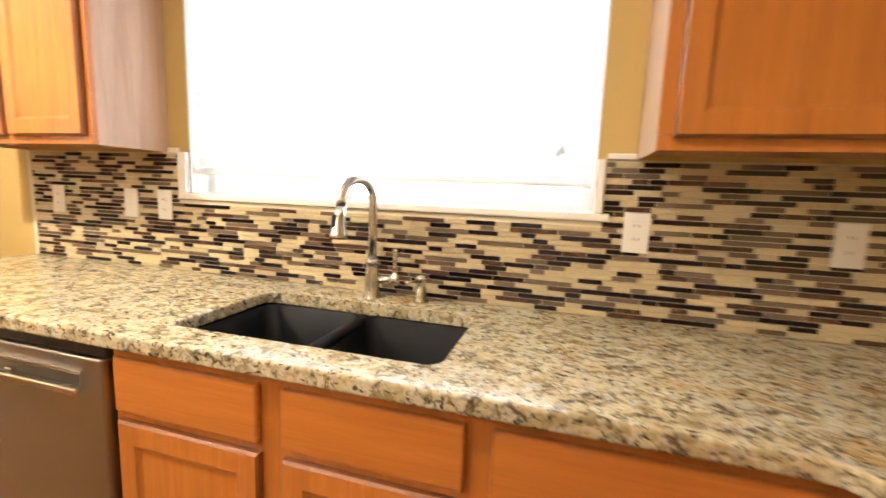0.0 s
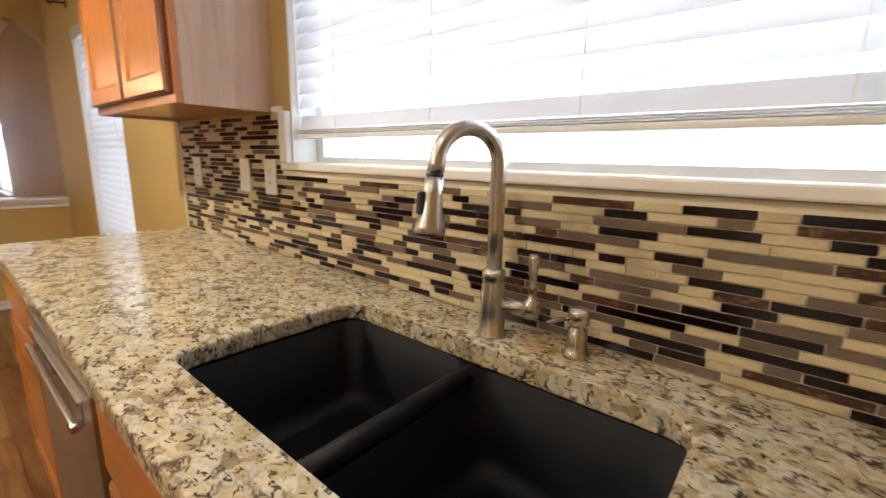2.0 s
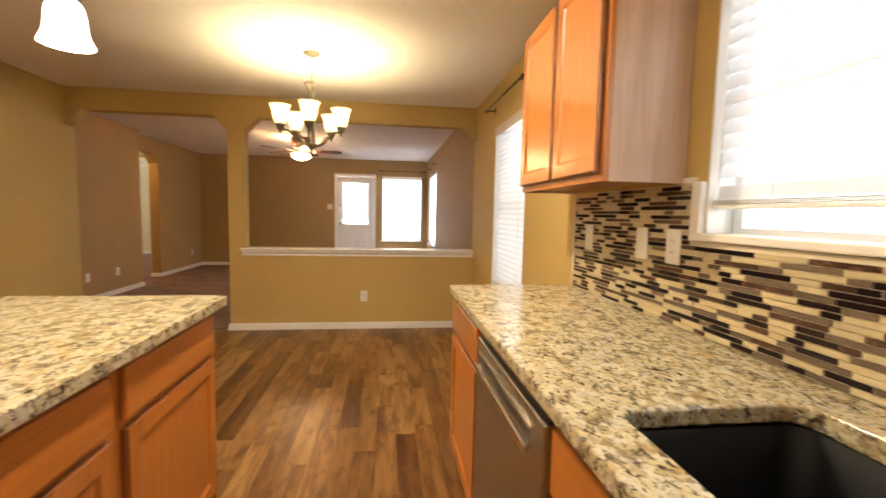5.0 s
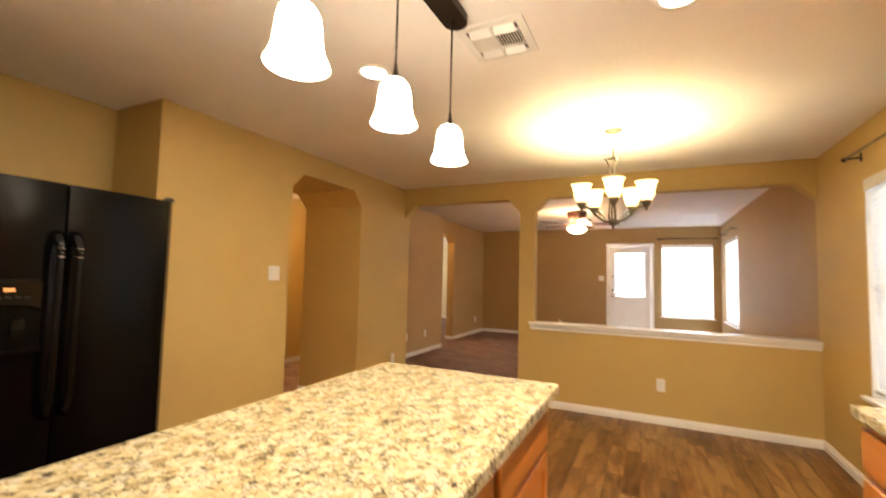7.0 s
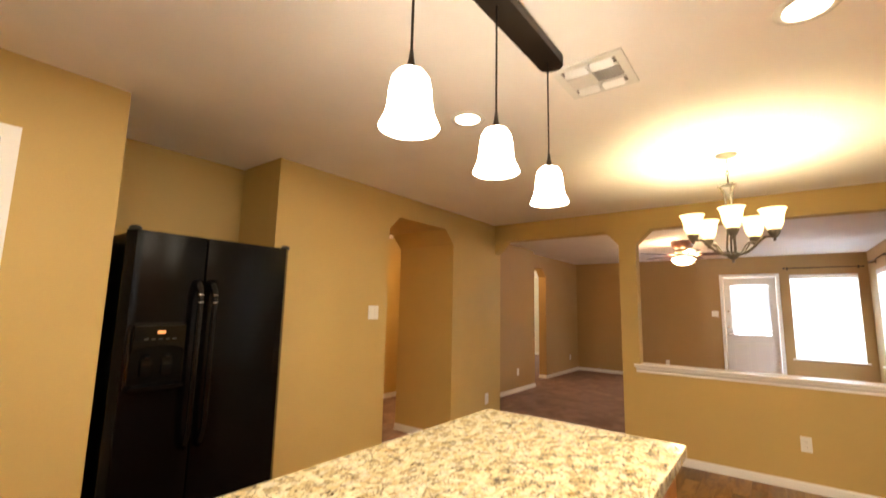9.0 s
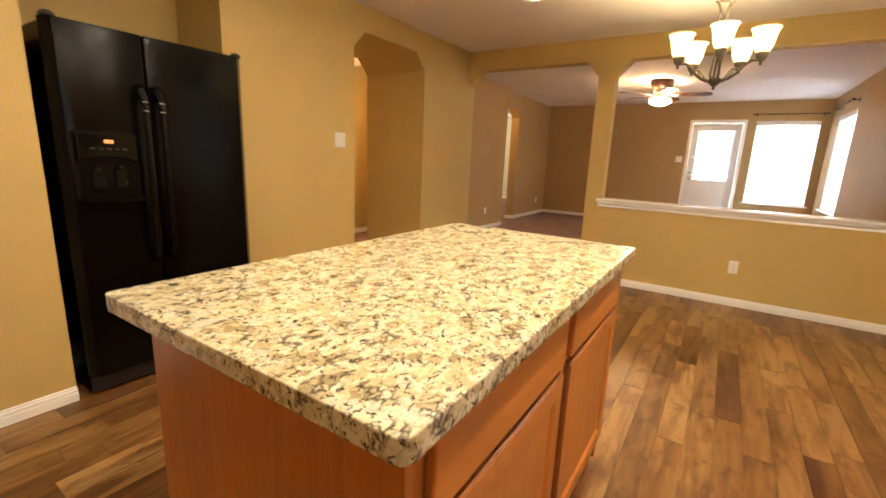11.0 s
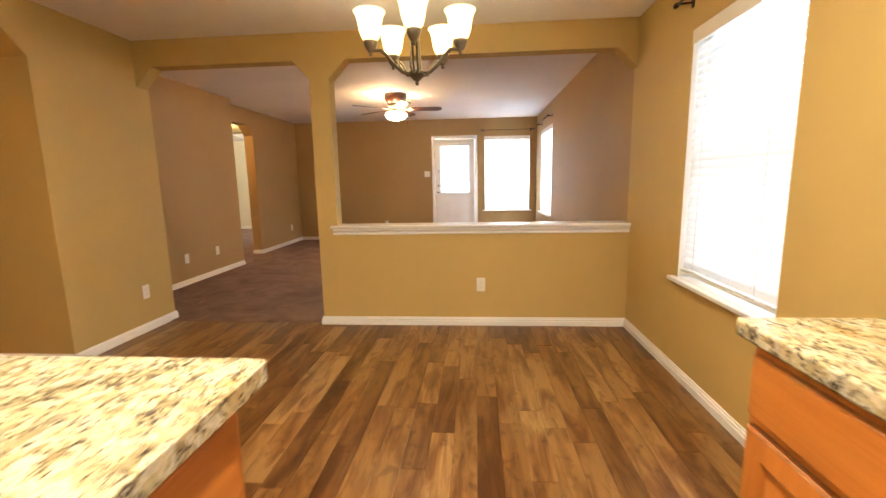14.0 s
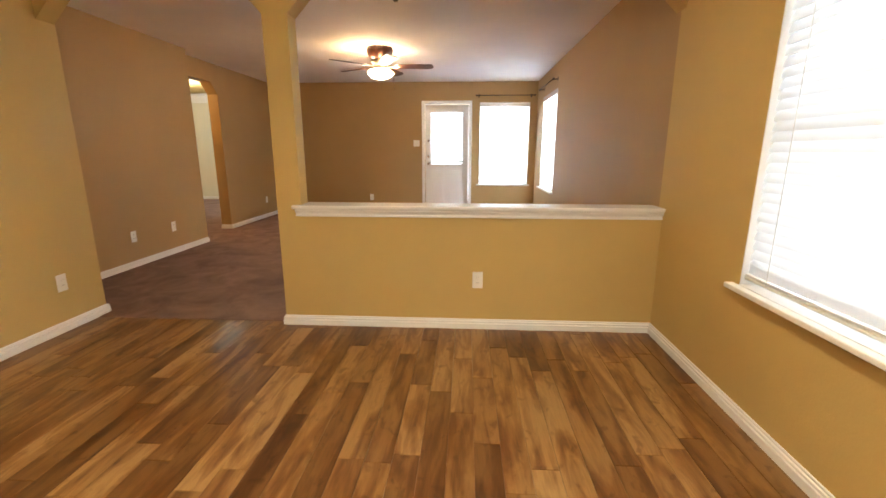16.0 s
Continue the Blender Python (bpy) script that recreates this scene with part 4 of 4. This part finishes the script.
TF = N - 0.0078
for x, kind in ((-2.522, "outlet"), (-2.10, "switch"), (-1.921, "outlet"), (-0.165, "outlet"), (0.345, "outlet")):
    plate(kind, on_wall(x, TF, 1.176), "white %s plate set in the mosaic backsplash" % ("outlet" if kind == "outlet" else "switch"))
plate("outlet", on_wall(BEAM, 0.902, 0.358, 90), "white outlet plate on the half wall")
plate("switch", on_wall(-3.236, S, 1.325, 180), "white double switch plate beside the passage", 2)
plate("outlet", on_wall(-5.09, S, 0.34, 180), "white outlet plate low on the tan wall")
for x in (-6.72, -7.36):
    plate("outlet", on_wall(x, -2.735, 0.33, 180), "white outlet plate on the living room wall")
plate("outlet", on_wall(-10.3, -2.95, 0.33, 180), "white outlet plate on the living room wall")
plate("outlet", on_wall(FAR, -1.05, 0.34, 90), "white outlet plate on the far wall")
plate("switch", on_wall(FAR, -0.155, 1.37, 90), "white double switch plate beside the back door", 2)

# ---- pendants over the island ----
pl = thing("pendant_light", "bronze bar with three lit white bell-glass pendants over the island", "pendant light", pose(-1.79, 0.094, CEIL))
bar = part("canopy", slab_with_holes(rounded(-0.49, 0.49, -0.050, 0.050, 0.049, 8), [], -0.038, -0.001), M_BRONZE, pl)
soften(bar, 0.012, 3)
for dx, dz in ((-0.41, 0.0), (0.0, 0.012), (0.41, 0.012)):
    part("cord", tube([(dx, 0, -0.03), (dx, 0, -0.43 + dz)], 0.0035, 8), M_BRONZE, pl)
    cone = part("socket_cone", capped([(0.0045, -0.425), (0.008, -0.455), (0.019, -0.485), (0.021, -0.49)], 18), M_BRONZE, pl)
    cone.location = (dx, 0, dz)
    sh = part("shade", lathe([(0.016, -0.480), (0.036, -0.486), (0.047, -0.502), (0.0525, -0.53), (0.055, -0.565), (0.060, -0.592), (0.069, -0.612), (0.074, -0.624),
                              (0.072, -0.626), (0.057, -0.592), (0.052, -0.565), (0.049, -0.53), (0.043, -0.504), (0.014, -0.486)], 32), M_PENDANT, pl, "lit white opal glass bell")
    sh.location = (dx, 0, dz)

# ---- ceiling vent and recessed lights ----
vent = thing("ceiling_vent", "white four-way ceiling air vent", "vent", pose(-2.472, 0.20, CEIL))
fb = bmesh.new()
for a in ((-0.15, 0.15, -0.15, -0.115), (-0.15, 0.15, 0.115, 0.15), (-0.15, -0.115, -0.115, 0.115), (0.115, 0.15, -0.115, 0.115)):
    box(fb, a[0], a[1], a[2], a[3], -0.009, -0.001)
part("frame", fb, M_WHITE, vent)
# backing coloured dark for the shadow between the slats
part("backing", B(-0.115, 0.115, -0.115, 0.115, -0.004, -0.001), mat("vent_shadow", (0.2, 0.17, 0.15), 0.8), vent)
for s in (-1, 1):
    for half in (-0.055, 0.055):
        for k in range(2):
            part("slat", B(-0.046, 0.046, -0.0012, 0.0012, -0.013, 0.013), M_WHITE, vent, at=pose(s * (0.078 + 0.022 * k), half, -0.013, 0, 0, 90) @ pose(0, 0, 0, 38, 0, 0))
    part("divider", B(s * 0.090 - 0.024, s * 0.090 + 0.024, -0.006, 0.006, -0.012, -0.004), M_WHITE, vent)
    part("stile", B(s * 0.058 - 0.006, s * 0.058 + 0.006, -0.114, 0.114, -0.012, -0.004), M_WHITE, vent)
for k in range(9):
    part("slat", B(-0.051, 0.051, -0.001, 0.001, -0.008, 0.008), M_WHITE, vent, at=pose(0, -0.106 + 0.0125 * k, -0.011, -40, 0, 0))
for k in range(9):
    part("slat", B(-0.051, 0.051, -0.001, 0.001, -0.008, 0.008), M_WHITE, vent, at=pose(0, 0.008 + 0.0125 * k, -0.011, 40, 0, 0))


def can_light(x, y, watts):
    c = thing("recessed_light", "lit white recessed ceiling light", "ceiling light", pose(x, y, CEIL), "recessed lights")
    part("trim_ring", lathe([(0.068, -0.004), (0.072, -0.008), (0.092, -0.005), (0.096, -0.0008)], 32), M_WHITE, c)
    part("lens", capped([(0.068, -0.0042), (0.02, -0.0052)], 28), M_CAN, c)
    lamp = new("recessed_lamp", bpy.data.lights.new("recessed_lamp", "AREA"))
    lamp.data.shape, lamp.data.size, lamp.data.energy, lamp.data.color = "DISK", 0.12, watts, WARM
    lamp.matrix_world = look((x, y, CEIL - 0.014), (x, y, 0))


# the last one is unseen, added by symmetry to brighten the sink counter
for x, y, watts in ((-2.515, -0.513, 0.8 * CAN_WATTS), (-2.45, 0.92, 3.5 * CAN_WATTS), (-0.85, -0.60, CAN_WATTS), (-0.90, 0.92, CAN_WATTS)):
    can_light(x, y, watts)

# ---- chandelier ----
CX, CY = -3.93, 0.582
ch = thing("chandelier", "pewter five-arm chandelier with lit cream glass shades", "chandelier", pose(CX, CY, 0, 0, 0, 8))
part("ceiling_canopy", capped([(0.062, CEIL - 0.001), (0.060, CEIL - 0.012), (0.03, CEIL - 0.024), (0.008, CEIL - 0.03)], 24), M_PEWTER, ch)
for k in range(5):
    pts = [(0.008 * math.cos(a), 0, CEIL - 0.045 - 0.028 * k + 0.018 * math.sin(a)) for a in [2 * math.pi * i / 12 for i in range(13)]]
    part("chain_link", tube(pts, 0.0022, 6), M_PEWTER, ch, at=pose(0, 0, 0, 0, 0, 90 * (k % 2)))
ring = [(0.026 * math.cos(a), 0, 2.235 + 0.022 * math.sin(a)) for a in [2 * math.pi * i / 16 for i in range(17)]]
part("loop", tube(ring, 0.004, 8), M_PEWTER, ch)
for k in range(3):
    a = radians(120 * k + 20)
    strap = [(r * math.cos(a), r * math.sin(a), z) for r, z in ((0.058, 2.208), (0.044, 2.195), (0.026, 2.15), (0.020, 2.09), (0.018, 2.0), (0.020, 1.9), (0.030, 1.79), (0.02, 1.75))]
    part("strap", tube(strap, 0.006, 8), M_PEWTER, ch)
part("top_plate", capped([(0.030, 2.20), (0.046, 2.206), (0.030, 2.212)], 20), M_PEWTER, ch)
part("hub", capped([(0.006, 1.698), (0.010, 1.706), (0.007, 1.716), (0.018, 1.722), (0.040, 1.745), (0.045, 1.757), (0.030, 1.765)], 24), M_PEWTER, ch)
shade_me = mesh_of("shade", lathe([(0.028, 0.0), (0.040, 0.012), (0.050, 0.04), (0.056, 0.08), (0.064, 0.112), (0.074, 0.126), (0.072, 0.128), (0.060, 0.112), (0.052, 0.08), (0.046, 0.04), (0.036, 0.014), (0.024, 0.004)], 28), M_SHADE)
for k in range(5):
    a = radians(72 * k - 3)
    c, s = math.cos(a), math.sin(a)
    for off in (-0.010, 0.010):
        pts = [(r * c - off * s, r * s + off * c, z) for r, z in ((0.03, 1.75), (0.07, 1.755), (0.11, 1.785), (0.145, 1.825), (0.175, 1.848), (0.205, 1.845), (0.222, 1.838))]
        part("arm", tube(pts, 0.0055, 8), M_PEWTER, ch)
    r = 0.222
    part("cup", capped([(0.006, -0.035), (0.009, -0.028), (0.006, -0.02), (0.016, -0.012), (0.024, 0.0), (0.033, 0.022), (0.034, 0.032), (0.028, 0.034)], 20), M_PEWTER, ch, at=pose(r * c, r * s, 1.852))
    sh = new("shade", shade_me)
    sh.parent = ch
    sh["label"] = "lit frosted cream glass shade"
    sh.location = (r * c, r * s, 1.887)
    bulb = new("chandelier_bulb", bpy.data.lights.new("chandelier_bulb", "POINT"))
    bulb.data.energy, bulb.data.color, bulb.data.shadow_soft_size = CHANDELIER_WATTS, (1.0, 0.78, 0.42), 0.025
    bulb.location = Matrix.Translation((CX, CY, 0)) @ Matrix.Rotation(radians(8), 4, "Z") @ Vector((r * c, r * s, 1.985))

# ---- ceiling fan ----
FX, FYY = -8.1, -0.285
fan = thing("ceiling_fan", "dark walnut five-blade ceiling fan with a lit glass bowl", "ceiling fan", pose(FX, FYY, 0))
part("motor", capped([(0.16, CEIL2 - 0.001), (0.165, CEIL2 - 0.03), (0.15, CEIL2 - 0.09), (0.12, CEIL2 - 0.13), (0.10, CEIL2 - 0.15)], 28), M_BLADE, fan)
part("motor_band", capped([(0.115, CEIL2 - 0.15), (0.12, CEIL2 - 0.165), (0.09, CEIL2 - 0.20), (0.06, CEIL2 - 0.23)], 28), M_PEWTER, fan)
for k in range(5):
    m = pose(0, 0, CEIL2 - 0.215, 0, 0, 72 * k + 23)
    pts = [(0.20, -0.055), (0.24, -0.062), (0.58, -0.072), (0.64, -0.062), (0.665, -0.03), (0.665, 0.03), (0.64, 0.062), (0.58, 0.072), (0.24, 0.062), (0.20, 0.055)]
    bl = part("blade", extrude_poly(pts, "z", -0.004, 0.004), M_BLADE, fan, at=m @ pose(0, 0, 0, -11, 0, 0))
    part("blade_iron", B(0.08, 0.26, -0.018, 0.018, -0.013, -0.005, bev=0.003), M_PEWTER, fan, at=m @ pose(0, 0, 0, -11, 0, 0))
part("light_bowl", lathe([(0.07, CEIL2 - 0.245), (0.13, CEIL2 - 0.262), (0.155, CEIL2 - 0.285), (0.15, CEIL2 - 0.315), (0.11, CEIL2 - 0.35), (0.05, CEIL2 - 0.37), (0.001, CEIL2 - 0.375)], 28), M_BOWL, fan, "lit frosted glass bowl")
part("fitter", capped([(0.06, CEIL2 - 0.23), (0.085, CEIL2 - 0.24), (0.07, CEIL2 - 0.25)], 24), M_PEWTER, fan)
for dx in (-0.03, 0.035):
    part("pull_chain", tube([(dx, 0.06, CEIL2 - 0.25), (dx, 0.165, CEIL2 - 0.30), (dx, 0.165, CEIL2 - 0.47 + dx)], 0.0025, 6), M_NICKEL, fan)
for k in range(4):
    a = radians(90 * k + 15)
    bulb = new("fan_bulb", bpy.data.lights.new("fan_bulb", "POINT"))
    bulb.data.energy, bulb.data.color, bulb.data.shadow_soft_size = FAN_WATTS / 4, (1.0, 0.58, 0.27), 0.03
    bulb.location = (FX + 0.19 * math.cos(a), FYY + 0.19 * math.sin(a), CEIL2 - 0.262)

# unseen hall and further room lamps behind the openings; pale one is added fill
for x, y, w, tint in ((-4.6, -3.4, 26, (1.0, 0.62, 0.26)), (-8.45, -3.85, 22, (1.0, 0.55, 0.2)), (-11.6, -5.0, 20, (1.0, 0.88, 0.70))):
    lamp = new("unseen_lamp", bpy.data.lights.new("unseen_lamp", "POINT"))
    lamp.data.energy, lamp.data.color, lamp.data.shadow_soft_size = w, tint, 0.08
    lamp.location = (x, y, 2.3)

# ---- mosaic backsplash ----
ROW, GAP = 0.0160, 0.0022
splash = tagged(thing("backsplash", "mosaic strip backsplash in cream stone and brown glass", "backsplash"), kind="structure")
part("grout", B(-2.684, E_X - 0.002, N - 0.0055, N - 0.0005, CT, 1.2015), M_GROUT, splash)
part("grout", B(-2.684, -1.842, N - 0.0055, N - 0.0005, 1.2016, 1.384), M_GROUT, splash)
part("grout", B(-0.26, E_X - 0.002, N - 0.0055, N - 0.0005, 1.2016, 1.384), M_GROUT, splash)
part("edge_trim", B(-2.705, -2.685, N - 0.012, N - 0.0005, CT, 1.384, bev=0.003), M_GROUT, splash)
part("top_trim", B(-1.894, -1.842, N - 0.014, N - 0.0005, 1.3845, 1.402, bev=0.003), M_SILL, splash)
part("top_trim", B(-0.26, -0.181, N - 0.014, N - 0.0005, 1.3845, 1.402, bev=0.003), M_SILL, splash)
LENGTHS = (0.047, 0.072, 0.098, 0.148)
SHARE = (("cream", 38), ("taupe", 23), ("brown", 9), ("dark", 33))
TILES = {(L_, k): mesh_of("tile", B(0, L_ - GAP, -0.0026, 0, 0, ROW - GAP, bev=0.0007, seg=1), M_TILES[k]) for L_ in LENGTHS for k in M_TILES}
rng = random.Random(4)
spare = {k: [] for k in M_TILES}
below = []
made = 0
z = CT + 0.002
while z + ROW < 1.386:
    spans = [(-2.683, E_X - 0.003)] if z + ROW < 1.2015 else [(-2.683, -1.843), (-0.259, E_X - 0.003)]
    row = []
    for a, b in spans:
        x = a - rng.random() * 0.09
        last = ""
        while x < b - 0.012:
            L_ = rng.choice(LENGTHS)
            # a strip seldom repeats the tone beside or below it
            under = [k for p, q, k in below if p < x + L_ - 0.02 and q > x + 0.02]
            kinds = [k for k, n in SHARE for _ in range(max(1, n // ((5 if k == last else 1) * (4 if k in under and k != "cream" else 1))))]
            kind = last = rng.choice(kinds)
            row.append((x, x + L_, kind))
            x0, x1 = max(x, a), min(x + L_, b)
            if x1 - x0 > 0.012:
                if x1 - x0 > L_ - 1e-6 and -1.45 < x0 < -0.25 and z < 1.19 and made < 300:
                    t = new("tile", TILES[L_, kind])
                    t.parent = splash
                    t.location = (x0, N - 0.0056, z)
                    made += 1
                else:
                    spare[kind].append((x0, x1 - GAP, z))
            x += L_
    below = row
    z += ROW
for kind, strips in spare.items():
    verts, faces = [], []
    for x0, x1, z in strips:
        n = len(verts)
        y0, y1, e = N - 0.0056, N - 0.0082, 0.0007
        z1 = z + ROW - GAP
        verts += [(x0, y0, z), (x1, y0, z), (x1, y0, z1), (x0, y0, z1), (x0 + e, y1, z + e), (x1 - e, y1, z + e), (x1 - e, y1, z1 - e), (x0 + e, y1, z1 - e)]
        faces += [tuple(n + i for i in f) for f in ((4, 5, 6, 7), (0, 1, 5, 4), (1, 2, 6, 5), (2, 3, 7, 6), (3, 0, 4, 7))]
    me = bpy.data.meshes.new("tiles")
    me.from_pydata(verts, [], faces)
    me.materials.append(M_TILES[kind])
    rest = tagged(new("tiles", me), kind + " mosaic strips", kind="stuff")
    rest.parent = splash

# ---- floor planks ----
PW = 0.112
PLEN = (0.55, 0.76, 0.95, 1.2)
PLANK = {L_: mesh_of("plank", B(0.0006, L_ - 0.0006, 0.0006, PW - 0.0006, -0.0055, 0.0, bev=0.0009, seg=1), M_PLANK) for L_ in PLEN}
rng = random.Random(9)
made = 0
spare = []
y = N - 0.002
while y > -2.06:
    y0 = y - PW
    x = BEAM - 0.042 - rng.random() * 0.5
    while x < E_X:
        L_ = rng.choice(PLEN)
        a, b = max(x, BEAM - 0.042), min(x + L_, E_X - 0.002)
        if b - a > 0.02:
            if b - a > L_ - 1e-6 and x < -2.3 and y0 > -1.9 and made < 300:
                p = new("plank", PLANK[L_])
                p.parent = FLOOR
                p.location = (x, y0, 0)
                made += 1
            else:
                spare.append((a, b, y0))
        x += L_
    y -= PW
verts, faces = [], []
for a, b, y0 in spare:
    n, y1, e = len(verts), y0 + PW, 0.0014
    verts += [(a, y0, -0.0055), (b, y0, -0.0055), (b, y1, -0.0055), (a, y1, -0.0055), (a + e, y0 + e, 0), (b - e, y0 + e, 0), (b - e, y1 - e, 0), (a + e, y1 - e, 0)]
    faces += [tuple(n + i for i in f) for f in ((4, 5, 6, 7), (0, 1, 5, 4), (1, 2, 6, 5), (2, 3, 7, 6), (3, 0, 4, 7))]
me = bpy.data.meshes.new("planks")
me.from_pydata(verts, [], faces)
me.materials.append(M_PLANK)
rest = tagged(new("planks", me), "walnut laminate planks", kind="stuff")
rest.parent = FLOOR
